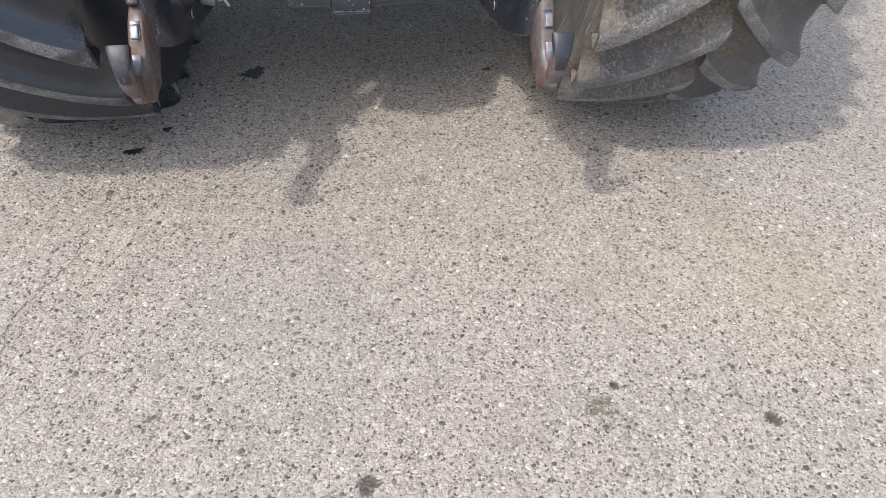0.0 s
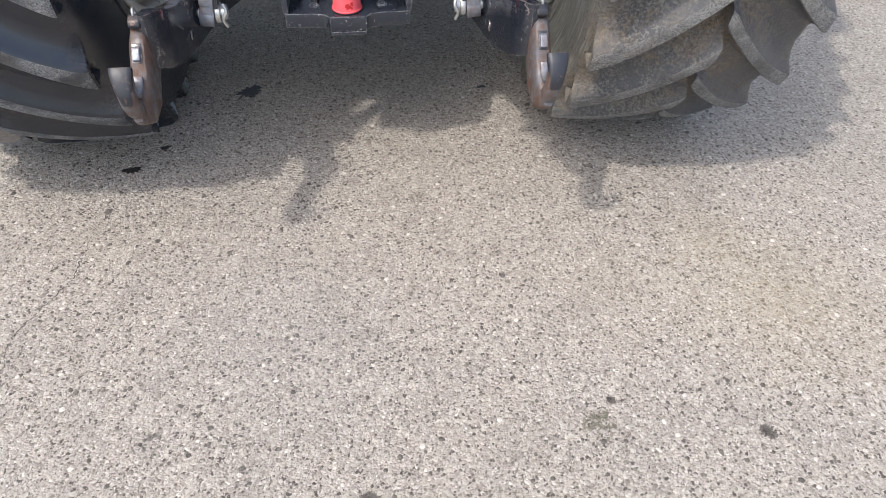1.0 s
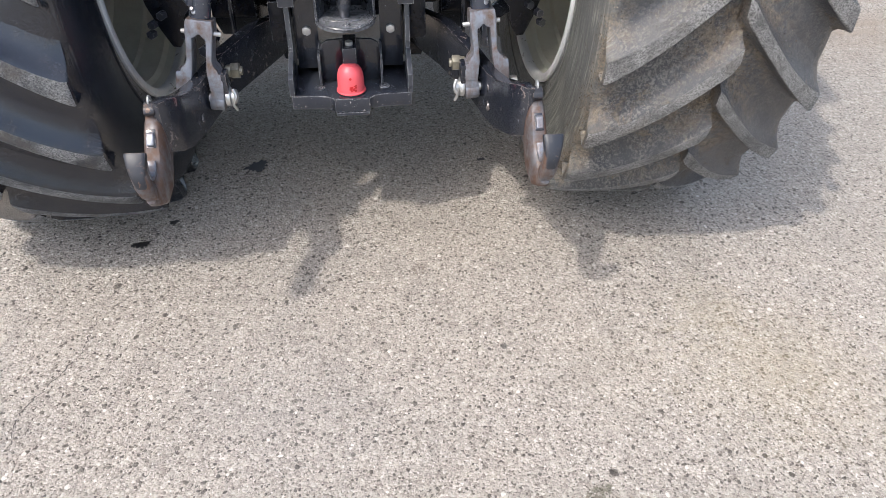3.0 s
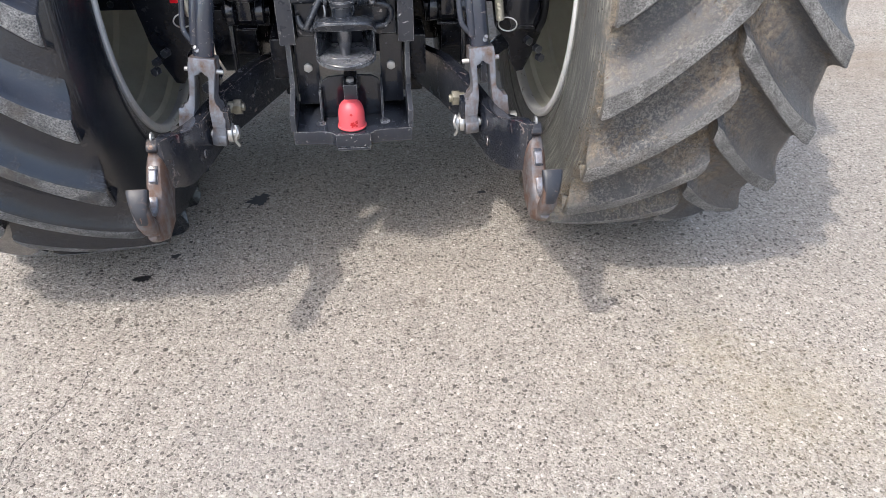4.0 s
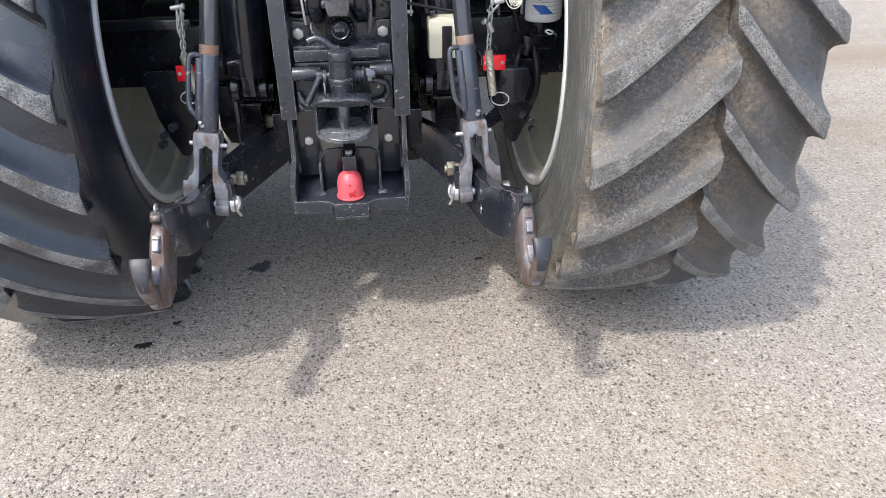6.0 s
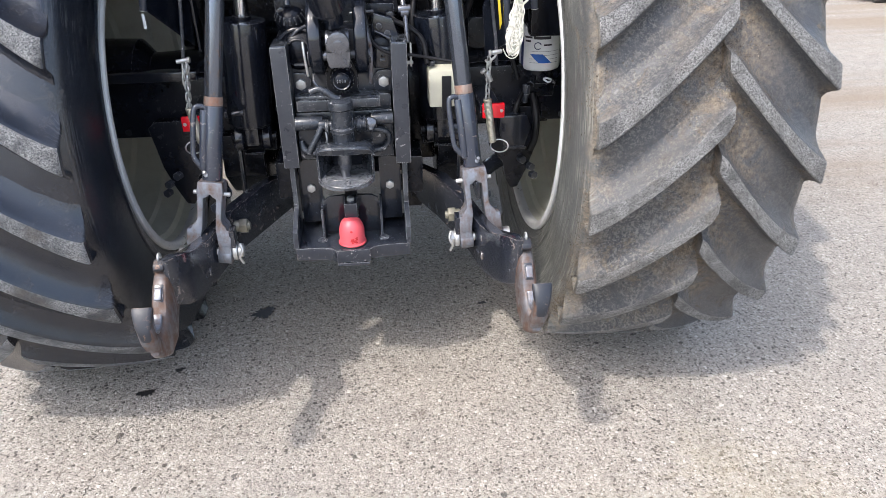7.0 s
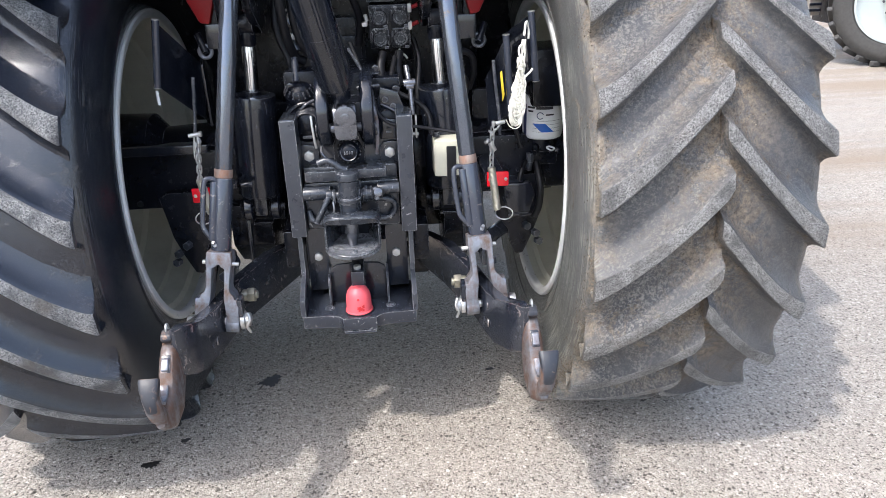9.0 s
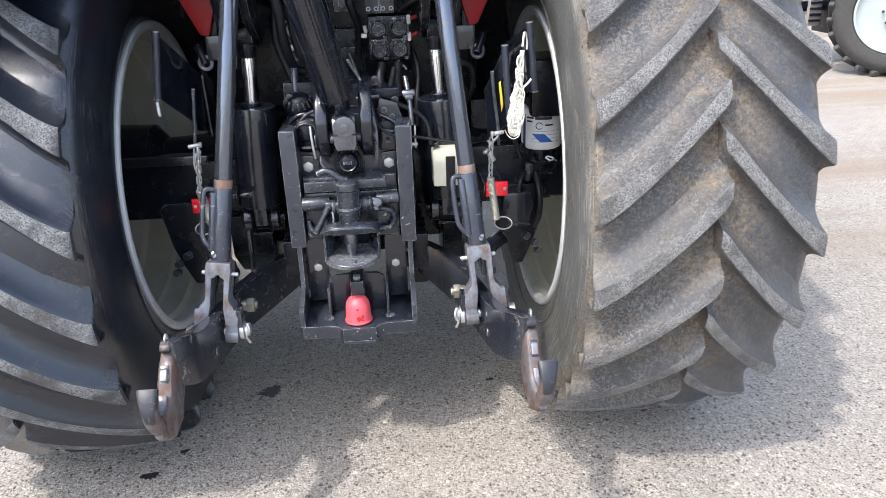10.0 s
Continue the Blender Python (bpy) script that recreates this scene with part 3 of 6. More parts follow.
TYRE_PROFILE = [(0.495, 0.640), (0.505, 0.622), (0.54, 0.606), (0.60, 0.594), (0.66, 0.588), (0.72, 0.590), (0.77, 0.600), (0.795, 0.612), (0.808, 0.635), (0.818, 0.70), (0.826, 0.80), (0.830, 0.90),
                (0.830, 1.00), (0.825, 1.09), (0.816, 1.15), (0.795, 1.178), (0.76, 1.19), (0.70, 1.20), (0.64, 1.20), (0.57, 1.185), (0.51, 1.16), (0.495, 1.14)]


def carcass_x(r, outer):
    """How far out the sidewall stands at a radius, on either shoulder."""
    if outer:
        return float(np.interp(r, [0.76, 0.795, 0.816, 0.825, 0.83], [1.19, 1.178, 1.15, 1.09, 1.0]))
    return float(np.interp(r, [0.77, 0.795, 0.808, 0.818, 0.83], [0.600, 0.612, 0.635, 0.70, 0.8]))


def carcass_r(x):
    return float(np.interp(x, [0.600, 0.612, 0.635, 0.70, 0.80, 0.90, 1.00, 1.09, 1.15, 1.178, 1.19], [0.77, 0.795, 0.808, 0.818, 0.826, 0.830, 0.830, 0.825, 0.816, 0.795, 0.76]))


def lug_mesh(s, outer, turn, flat, name, mats):
    """One tread bar. s: side of the tractor; outer: on the outer half; turn: its angle round the axle; flat: pressed on the ground."""
    bm = bmesh.new()
    rows = []
    for i, u in enumerate((-0.022, -0.014, 0.0, 0.03, 0.08, 0.16, 0.25, 0.34, 0.43, 0.52, 0.61, 0.70, 0.79, 0.88, 0.95, 1.0)):
        v = max(u, 0.0)
        if outer:
            x = 1.184 + (0.905 - 1.184) * u
            low = 0.054 - 0.331 * v ** 1.12
            thick = 0.074 - 0.010 * v - 0.016 * math.sin(math.pi * v)
        else:
            x = 0.612 + (0.925 - 0.612) * u
            low = -0.085 - 0.325 * v ** 1.12
            thick = 0.076 - 0.012 * v - 0.016 * math.sin(math.pi * v)
        # the crown of the running face, and the carcass below it
        q = (x - 0.89) / 0.285
        tip = (0.62, 0.86, 0.95)[i] if i < 3 and outer else 1.0
        drop = ((0.026, 0.007, 0.002) if outer else (0.012, 0.004, 0.001))[i] if i < 3 else 0.0
        top = 0.882 - 0.020 * q * q - drop
        base = carcass_r(min(max(x, 0.615), 1.172)) - 0.001
        flare = 0.048 + 0.006 * v
        h = top - base
        sec = [(low + flare, base - 0.001), (low + flare * 0.55, base + h * 0.07), (low + flare * 0.25, base + h * 0.28), (low + flare * 0.1, base + h * 0.6), (low + 0.003, top - 0.012), (low + 0.001, top - 0.004), (low - 0.005, top), (low - thick + 0.008, top - 0.001), (low - thick + 0.001, top - 0.004),
               (low - thick - 0.008, top - 0.014), (low - thick - 0.024, base + h * 0.42), (low - thick - 0.046, base + h * 0.18), (low - thick - 0.072, base + h * 0.05), (low - thick - 0.10, base - 0.003)]
        c = low - (0.022 if outer else thick * 0.5)
        sec = [(c + (f - c) * tip, r) for f, r in sec]
        if u == 1.0:
            c = low - thick / 2
            sec = [(c + (f - c) * 0.78, r - 0.006 * (r > base + 0.01)) for f, r in sec]
        row = []
        for f, r in sec:
            k = min(1.0, max(0.0, (r - base) / max(h, 0.01)))
            edge = min(x, 1.172) if outer else max(x, 0.616)
            row.append((edge + (x - edge) * k ** 0.7, r, f + turn))
        rows.append(row)
    # the shoulder end runs down on to the sidewall
    foot = []
    mid = sum(f for x, r, f in rows[0]) / len(rows[0])
    for x, r, f in rows[0]:
        if outer:
            rr = 0.768 + (r - 0.80) * 0.25
            foot.append((carcass_x(rr, outer) - 0.002, rr, mid + (f - mid) * 0.9))
        else:
            rr = 0.796 + (r - 0.80) * 0.22 - 0.004
            foot.append((carcass_x(rr, outer) + 0.003, rr, f))
    rows.insert(0, foot)
    verts = []
    for row in rows:
        line = []
        for x, r, f in row:
            z = -r * math.sin(f)
            if flat:
                z = max(z, -AXLE + 0.001)
            line.append(bm.verts.new((s * x, -r * math.cos(f), z)))
        verts.append(line)
    for n, (a, b) in enumerate(zip(verts, verts[1:])):
        for k in range(len(a) - 1):
            fc = bm.faces.new((a[k], a[k + 1], b[k + 1], b[k]))
            fc.material_index = 1 if 5 <= k <= 7 and n > 1 else 0
    bm.faces.new(verts[-1])
    bmesh.ops.recalc_face_normals(bm, faces=bm.faces)
    return finish(bm, name, mats, 38)


def rear_wheel(s, rubber_mat, top_mat, phase, label):
    tyre_bm = lathe([(r, s * x) for r, x in TYRE_PROFILE], (0, 0, AXLE), (1, 0, 0), 144)
    for v in tyre_bm.verts:
        v.co.z = max(v.co.z, 0.001)
    tyre = part("tyre", tyre_bm, rubber_mat, tractor, label)
    shared = {}
    for outer in (False, True):
        for i in range(LUGS):
            turn = (i - LUGS // 2) * STEP + phase
            mid = (turn - 0.15) % (2 * math.pi)
            flat = abs(mid - math.pi / 2) < 0.75
            if flat:
                me = lug_mesh(s, outer, turn, True, "tread_lug", [rubber_mat, top_mat])
            else:
                if outer not in shared:
                    shared[outer] = lug_mesh(s, outer, 0.0, False, "tread_lug", [rubber_mat, top_mat])
                me = shared[outer]
            ob = new("tread_lug", me)
            ob.parent = tyre
            ob.matrix_basis = Matrix.Translation((0, 0, AXLE)) @ Matrix.Rotation(0 if flat else turn, 4, "X")
    part("moulded_ring", lathe([(0.566, s * 0.6005), (0.569, s * 0.5965), (0.573, s * 0.5955), (0.577, s * 0.598)], (0, 0, AXLE), (1, 0, 0), 128), rubber_mat, tyre)
    # worn raised marks on the inner sidewall
    for start in ((0.92, 4.1) if s < 0 else ()):
        for k, (h, w) in enumerate(((0.045, 0.011), (0.05, 0.005), (0.05, 0.009), (0.045, 0.013), (0.05, 0.006), (0.05, 0.011))):
            bmk = box(s * 0.5875, s * 0.5925, -0.63 - h / 2, -0.63 + h / 2, -w, w, 0.002)
            bmesh.ops.transform(bmk, matrix=Matrix.Translation((0, 0, AXLE)) @ Matrix.Rotation(start + 0.085 * k, 4, "X"), verts=bmk.verts)
            part("raised_mark", bmk, M_MARK, tyre)
    # rim: flange, barrel with steps, dished disc
    rim = part("rim", lathe([(0.488, s * 0.632), (0.482, s * 0.66), (0.466, s * 0.672), (0.462, s * 0.74), (0.450, s * 0.75), (0.444, s * 0.85), (0.425, s * 0.865), (0.415, s * 0.93), (0.38, s * 0.955), (0.30, s * 0.945), (0.24, s * 0.90), (0.12, s * 0.895), (0.0, s * 0.895)],
                            (0, 0, AXLE), (1, 0, 0), 128), M_RIM, tractor, "cream-grey dished steel wheel rim")
    part("rim_flange", lathe([(0.488, s * 0.640), (0.484, s * 0.618), (0.488, s * 0.610), (0.494, s * 0.607), (0.508, s * 0.607), (0.513, s * 0.612), (0.512, s * 0.632)], (0, 0, AXLE), (1, 0, 0), 128, True), M_RIM_EDGE, rim, "pale worn rim edge")
    for k in range(10):
        a = 2 * math.pi * k / 10 + 0.2
        part("wheel_nut", hexagon((s * 0.893, 0.18 * math.cos(a), AXLE + 0.18 * math.sin(a)), (-s, 0, 0), 0.018, 0.03), M_ZINC, rim)
    # axle trumpet and final drive inside the wheel
    hub = part("axle_housing", bm_join(lathe([(0.0, s * 0.16), (0.17, s * 0.16), (0.165, s * 0.30), (0.115, s * 0.42), (0.105, s * 0.62), (0.15, s * 0.66), (0.155, s * 0.80), (0.12, s * 0.84), (0.0, s * 0.84)], (0, 0.02, AXLE + 0.03), (1, 0, 0), 40),
                                       box(s * 0.30, s * 0.80, -0.13, 0.1, 0.735, 0.925, 0.012)), M_BLACK_MATT, tractor, "dull black rear axle housing")
    if s < 0:
        part("axle_cover", box(s * 0.45, s * 0.79, -0.175, -0.12, 0.925, 0.955, 0.006), M_BLACK, hub)
    for k in range(3):
        part("bolt", hexagon((s * (0.50 + 0.1 * k), -0.132, 0.76), (0, -1, 0), 0.012, 0.01), M_BLACK, hub)


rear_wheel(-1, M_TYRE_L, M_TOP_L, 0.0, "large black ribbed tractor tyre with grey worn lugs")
rear_wheel(1, M_TYRE_R, M_TOP_R, 0.0, "large dusty brown-black tractor tyre with worn lugs")


def mud_crumbs(tyre, s, clusters, seed):
    """Dried mud that sticks in the grooves and at the shoulder, as many small uneven crumbs."""
    rng = random.Random(seed)
    bm = bmesh.new()
    for ob in [tyre] + [c for c in tyre.children if c.name.startswith("tread_lug")]:
        start = len(bm.verts)
        bm.from_mesh(ob.data)
        bm.verts.ensure_lookup_table()
        bmesh.ops.transform(bm, matrix=ob.matrix_basis, verts=bm.verts[start:])
    tree = BVHTree.FromBMesh(bm)
    bm.free()
    verts, faces = [], []
    for k in range(clusters):
        shoulder = rng.random() < 0.38
        around, across = rng.uniform(-0.75, 1.35), rng.gauss(0.90, 0.055)
        up = rng.uniform(0.778, 0.822)
        wide = rng.uniform(0.008, 0.030)
        for i in range(rng.randint(40, 190)):
            f = around + rng.gauss(0, wide) / 0.82
            if shoulder:
                r = up + rng.gauss(0, wide)
                hit, normal, _, _ = tree.ray_cast(Vector((s * 0.45, -r * math.cos(f), AXLE - r * math.sin(f))), Vector((s, 0, 0)), 0.4)
            else:
                x = across + rng.gauss(0, wide * 1.2)
                d = Vector((0, math.cos(f), math.sin(f)))
                hit, normal, _, _ = tree.ray_cast(Vector((s * x, 0, AXLE)) - d * 1.1, d, 0.5)
            if hit is None or hit.z < 0.012:
                continue
            if not shoulder and math.hypot(hit.y, hit.z - AXLE) > 0.858:
                continue
            size = min(0.0034, rng.gammavariate(2.0, 0.00045) + 0.0006)
            a = normal.orthogonal().normalized()
            b = normal.cross(a)
            n, spin = len(verts), rng.uniform(0, 6.28)
            for q in range(5):
                t = spin + q * 1.2566
                verts.append(hit + (a * math.cos(t) + b * math.sin(t)) * size * rng.uniform(0.5, 1.6) - normal * 0.001)
            verts.append(hit + normal * size * rng.uniform(0.3, 0.6) + a * size * rng.uniform(-0.3, 0.3))
            faces += [(n + q, n + (q + 1) % 5, n + 5) for q in range(5)]
    me = bpy.data.meshes.new("dried_mud")
    me.from_pydata(verts, [], faces)
    me.materials.append(M_MUD)
    ob = tagged(new("dried_mud", me), "pale brown crumbs of dried mud on the tread", kind="stuff")
    ob.parent = tyre
    return ob


mud_crumbs([o for o in tractor.children if o.name.startswith("tyre")][-1], 1, 200, 13)

# transmission housing, with its castings
gearbox = part("gearbox_housing", bm_join(
    prism([(-0.19, 0.62), (0.19, 0.62), (0.2, 0.8), (0.19, 1.02), (0.15, 1.10), (0.10, 1.17), (-0.10, 1.17), (-0.15, 1.10), (-0.19, 1.02), (-0.2, 0.8)], "y", -0.24, 1.2, 0.02),
    box(-0.15, 0.15, -0.33, -0.2, 0.86, 1.1, 0.02),
    lathe([(0.0, 0.0), (0.072, 0.0), (0.07, 0.03), (0.058, 0.06), (0.04, 0.08), (0.0, 0.088)], (-0.115, -0.28, 1.045), (0, -1, 0), 36),
    lathe([(0.0, 0.0), (0.06, 0.0), (0.055, 0.04), (0.03, 0.05), (0.0, 0.05)], (0.115, -0.30, 1.03), (0, -1, 0), 28),
    box(-0.175, -0.075, -0.31, -0.22, 1.10, 1.19, 0.015), box(0.07, 0.16, -0.30, -0.2, 1.08, 1.16, 0.012)), M_BLACK_MATT, tractor, "black ribbed transmission casting")
part("cast_rib", tube([(-0.165, -0.33, 0.99), (-0.15, -0.345, 1.05), (-0.12, -0.35, 1.095), (-0.09, -0.34, 1.11)], 0.007, 10), M_BLACK, gearbox)
part("cast_rib", tube([(0.165, -0.33, 0.99), (0.155, -0.345, 1.04), (0.14, -0.35, 1.07), (0.10, -0.34, 1.09)], 0.007, 10), M_BLACK, gearbox)
part("casting_ring", tube([(-0.115 + 0.060 * math.cos(radians(a)), -0.345, 1.045 + 0.060 * math.sin(radians(a))) for a in range(20, 200, 15)], 0.005, 8), M_BLACK, gearbox)
part("casting_ring", tube([(-0.115 + 0.036 * math.cos(radians(a)), -0.366, 1.045 + 0.036 * math.sin(radians(a))) for a in range(30, 180, 15)], 0.003, 8), M_BLACK, gearbox)
part("side_cover", prism([(0.09, 0.99), (0.155, 0.99), (0.16, 1.02), (0.145, 1.05), (0.10, 1.055), (0.088, 1.03)], "y", -0.36, -0.33, 0.008), M_BLACK, gearbox)
part("cotter_pin", tube([(-0.093, -0.44, 1.09), (-0.091, -0.45, 1.06), (-0.088, -0.45, 1.02), (-0.086, -0.445, 1.0)], 0.0035, 8), M_ZINC, gearbox)
part("eye_pin_end", rod((-0.042, -0.43, 1.05), (-0.03, -0.43, 1.05), 0.014, n=20), M_EYE, gearbox)
part("pipe", tube([(0.078, -0.40, 1.10), (0.086, -0.41, 1.06), (0.084, -0.41, 1.0), (0.08, -0.39, 0.96)], 0.005, 8), M_CAST, gearbox)
part("pipe", tube([(-0.075, -0.36, 1.0), (-0.078, -0.39, 0.97), (-0.06, -0.39, 0.95), (-0.05, -0.37, 0.945)], 0.004, 8), M_EYE, gearbox)
for x, z in ((-0.07, 1.17), (0.145, 1.13), (0.12, 1.105), (-0.165, 1.0), (0.165, 1.0), (-0.155, 1.15), (0.09, 1.19)):
    part("bolt", hexagon((x, -0.315, z), (0, -1, 0), 0.011, 0.012), M_BLACK, gearbox)
for x, z, w in ((-0.112, 1.018, 0.014), (0.118, 1.022, 0.007)):
    part("cast_mark", box(x - w, x + w, -0.394, -0.382, z - 0.003, z + 0.003, 0.001), M_GREY, gearbox)

# ears of the top link bracket
def bracket_ear(s):
    pts = [(-0.355 - 0.105 * math.cos(radians(a)), 1.085 + 0.105 * math.sin(radians(a))) for a in range(-75, 100, 12)]
    return prism([(-0.24, 0.95)] + pts + [(-0.24, 1.19)], "x", s * 0.043, s * 0.080, 0.011, 3)


bracket = part("top_link_bracket", bm_join(bracket_ear(-1), bracket_ear(1)), M_BLACK, tractor, "pair of rounded black top link ears")
part("bracket_pin", rod((-0.085, -0.425, 1.05), (0.085, -0.425, 1.05), 0.011), M_GREY, bracket)
for x in (-0.078, 0.078):
    part("bolt", hexagon((x, -0.41, 1.03), (1 if x > 0 else -1, 0, 0), 0.012, 0.008), M_BLACK, bracket)
lug_end = part("top_link_eye", bm_join(rod((-0.032, -0.43, 1.085), (0.032, -0.43, 1.085), 0.034, n=32, edge=0.006), prism([(-0.032, 1.085), (0.032, 1.085), (0.032, 1.04), (0.026, 1.02), (-0.026, 1.02), (-0.032, 1.04)], "y", -0.455, -0.405, 0.006)), M_EYE, tractor, "grey forged eye of the top link")
part("eye_boss", rod((0.002, -0.475, 1.09), (0.002, -0.445, 1.09), 0.030, n=32, edge=0.004), M_EYE, lug_end)
part("eye_pin", rod((0.002, -0.478, 1.088), (0.002, -0.46, 1.088), 0.012, n=20, edge=0.002), M_EYE, lug_end)
tl0, tl1 = Vector((-0.008, -0.43, 1.145)), Vector((-0.060, -0.58, 1.43))
tld = (tl1 - tl0).normalized()
tl0 = tl0 + tld * 0.034
toplink = part("top_link", rod(tl0, tl0 + tld * 0.75, 0.049, n=40, edge=0.010), M_BLACK, tractor, "thick black hydraulic top link folded up")
part("collar", rod(tl0 - tld * 0.05, tl0 + tld * 0.01, 0.027, n=32, edge=0.006), M_BLACK, toplink)
part("feed_pipe", tube([tl0 + tld * 0.10 + Vector((0.012, -0.051, 0.0)), tl0 + tld * 0.3 + Vector((0.012, -0.052, 0)), tl0 + tld * 0.7 + Vector((0.012, -0.052, 0))], 0.006), M_BLACK, toplink)
part("weld_band", lathe([(0.0488, -0.0015), (0.0494, 0.0), (0.0488, 0.0015)], tl0 + tld * 0.17, tld, 40), M_BLACK, toplink)

# power take-off cap and its plate
pto = part("pto_cap", lathe([(0.0, 0.052), (0.012, 0.051), (0.022, 0.047), (0.030, 0.036), (0.033, 0.02), (0.0335, 0.0), (0.036, -0.004), (0.036, -0.02), (0.0, -0.02)], (0.002, -0.39, 0.975), (0, -1, 0.1), 32), M_BLACK_MATT, tractor, "round black plastic shaft cap")
face = Vector((0, -1, 0.1)).normalized()
hub_at = Vector((0.002, -0.39, 0.975))
part("cap_ring", lathe([(0.020, 0.048), (0.023, 0.050), (0.026, 0.046), (0.026, 0.042)], hub_at, face, 32), M_BLACK, pto)
for k in range(18):
    side = Matrix.Rotation(2 * math.pi * k / 18, 3, face) @ Vector((1, 0, 0))
    part("grip_rib", rod(hub_at + side * 0.0325 + face * 0.004, hub_at + side * 0.0315 + face * 0.030, 0.0024, n=6, edge=0), M_BLACK, pto)
for k, w in enumerate((0.0016, 0.0026, 0.0018, 0.0024)):
    x = -0.009 + 0.0066 * k
    part("cap_mark", box(x - w, x + w, -0.4465, -0.4405, 0.977, 0.985, 0.001), M_GREY, pto)
part("cap_plate", prism([(-0.045, 0.93), (0.045, 0.93), (0.045, 0.99), (0.03, 1.025), (-0.03, 1.025), (-0.045, 0.99)], "y", -0.38, -0.33, 0.005), M_BLACK_MATT, pto)
for x in (-0.024, 0.024):
    part("bolt", hexagon((x, -0.38, 1.008), (0, -1, 0), 0.007, 0.008), M_GREY, pto)

# ---- hitch ladder ----
ladder = part("hitch_ladder", box(-0.15, 0.15, -0.345, -0.325, 0.735, 1.0, 0.003), M_FRAME, tractor, "dark grey hitch ladder with chipped rails")
for s in (-1, 1):
    part("ladder_rail", box(s * 0.184, s * 0.140, -0.433, -0.325, 0.729, 1.076, 0.003), M_GREY, ladder, "dark grey square rail with chipped edges")
    part("rail_end", box(s * 0.182, s * 0.142, -0.431, -0.33, 1.0755, 1.0785, 0.001), M_ROD, ladder)
    ear = part("mounting_ear", prism([(s * 0.09, 0.925), (s * 0.142, 0.925), (s * 0.142, 0.985), (s * 0.128, 0.988), (s * 0.10, 0.985), (s * 0.088, 0.968)], "y", -0.362, -0.345, 0.003), M_FRAME, ladder)
    part("bolt", hexagon((s * 0.117, -0.362, 0.956), (0, -1, 0), 0.0165, 0.012, 0.002), M_ZINC, ladder, "bright hexagon bolt head")

# ---- adjustable coupling with open jaw ----
jaw = part("coupling_body", bm_join(
    box(-0.137, 0.137, -0.405, -0.345, 0.742, 0.885, 0.008),
    box(-0.135, 0.135, -0.40, -0.35, 0.885, 0.93, 0.006)), M_JAW, tractor, "dark grey cast coupling block")
part("cross_tube", box(-0.005, 0.105, -0.445, -0.37, 0.905, 0.932, 0.008), M_JAW, jaw)
part("cross_tube", box(-0.13, -0.02, -0.425, -0.37, 0.893, 0.925, 0.006), M_JAW, jaw)
part("side_bar", rod((-0.138, -0.432, 0.862), (-0.06, -0.432, 0.862), 0.020, n=24, edge=0.004), M_JAW, jaw)
part("side_bar", rod((0.075, -0.432, 0.868), (0.138, -0.432, 0.868), 0.017, n=24, edge=0.004), M_JAW, jaw)
part("locking_shaft", bm_join(rod((-0.07, -0.455, 0.862), (0.09, -0.455, 0.862), 0.012), rod((0.028, -0.455, 0.862), (0.07, -0.455, 0.862), 0.019, n=20), rod((-0.052, -0.455, 0.855), (-0.044, -0.455, 0.855), 0.024)), M_JAW, jaw)
part("shaft_collar", bm_join(rod((0.034, -0.455, 0.862), (0.046, -0.455, 0.862), 0.023, n=20, edge=0.002), rod((0.054, -0.455, 0.862), (0.06, -0.455, 0.862), 0.022, n=20, edge=0.002)), M_JAW, jaw)
part("crank_lever", bm_join(rod((-0.062, -0.46, 0.862), (-0.104, -0.475, 0.788), 0.0095, n=16, edge=0.003), rod((-0.07, -0.455, 0.864), (-0.05, -0.455, 0.864), 0.014, n=16, edge=0.003)), M_JAW, jaw)
part("pull_ring", bm_join(rod((0.068, -0.472, 0.885), (0.075, -0.482, 0.852), 0.010), lathe([(0.0, 0.016), (0.012, 0.013), (0.016, 0.0), (0.012, -0.013), (0.0, -0.016)], (0.075, -0.476, 0.872), (0.2, -1, 0.3), 16)), M_EYE, jaw, "worn steel locking knob")
part("safety_pin", tube([(-0.052, -0.475, 0.85), (-0.05, -0.482, 0.83), (-0.055, -0.482, 0.81), (-0.048, -0.48, 0.80)], 0.003, 8), M_BRIGHT, jaw)
part("web_arm", tube([(-0.13, -0.405, 0.80), (-0.12, -0.415, 0.775), (-0.09, -0.42, 0.765), (-0.07, -0.42, 0.765)], 0.010, 10), M_JAW, jaw)
part("web_arm", tube([(0.045, -0.42, 0.832), (0.09, -0.425, 0.835), (0.118, -0.42, 0.822), (0.122, -0.415, 0.795), (0.105, -0.415, 0.772), (0.075, -0.415, 0.768)], 0.009, 10), M_JAW, jaw)
part("pin_tower", lathe([(0.0, 0.142), (0.020, 0.142), (0.032, 0.136), (0.034, 0.128), (0.034, 0.118), (0.029, 0.112), (0.029, 0.065), (0.033, 0.062), (0.033, 0.052), (0.028, 0.048), (0.028, 0.0), (0.0, 0.0)], (-0.004, -0.50, 0.808), (0, 0, 1), 32), M_JAW, jaw, "upright grey coupling pin housing")
part("lift_lever", tube([(-0.005, -0.49, 0.945), (-0.022, -0.49, 0.952), (-0.042, -0.488, 0.968), (-0.060, -0.485, 0.974), (-0.083, -0.485, 0.967)], 0.0095, 12), M_JAW, jaw)
part("neck_block", box(-0.035, 0.028, -0.49, -0.40, 0.80, 0.90, 0.01), M_JAW, jaw)

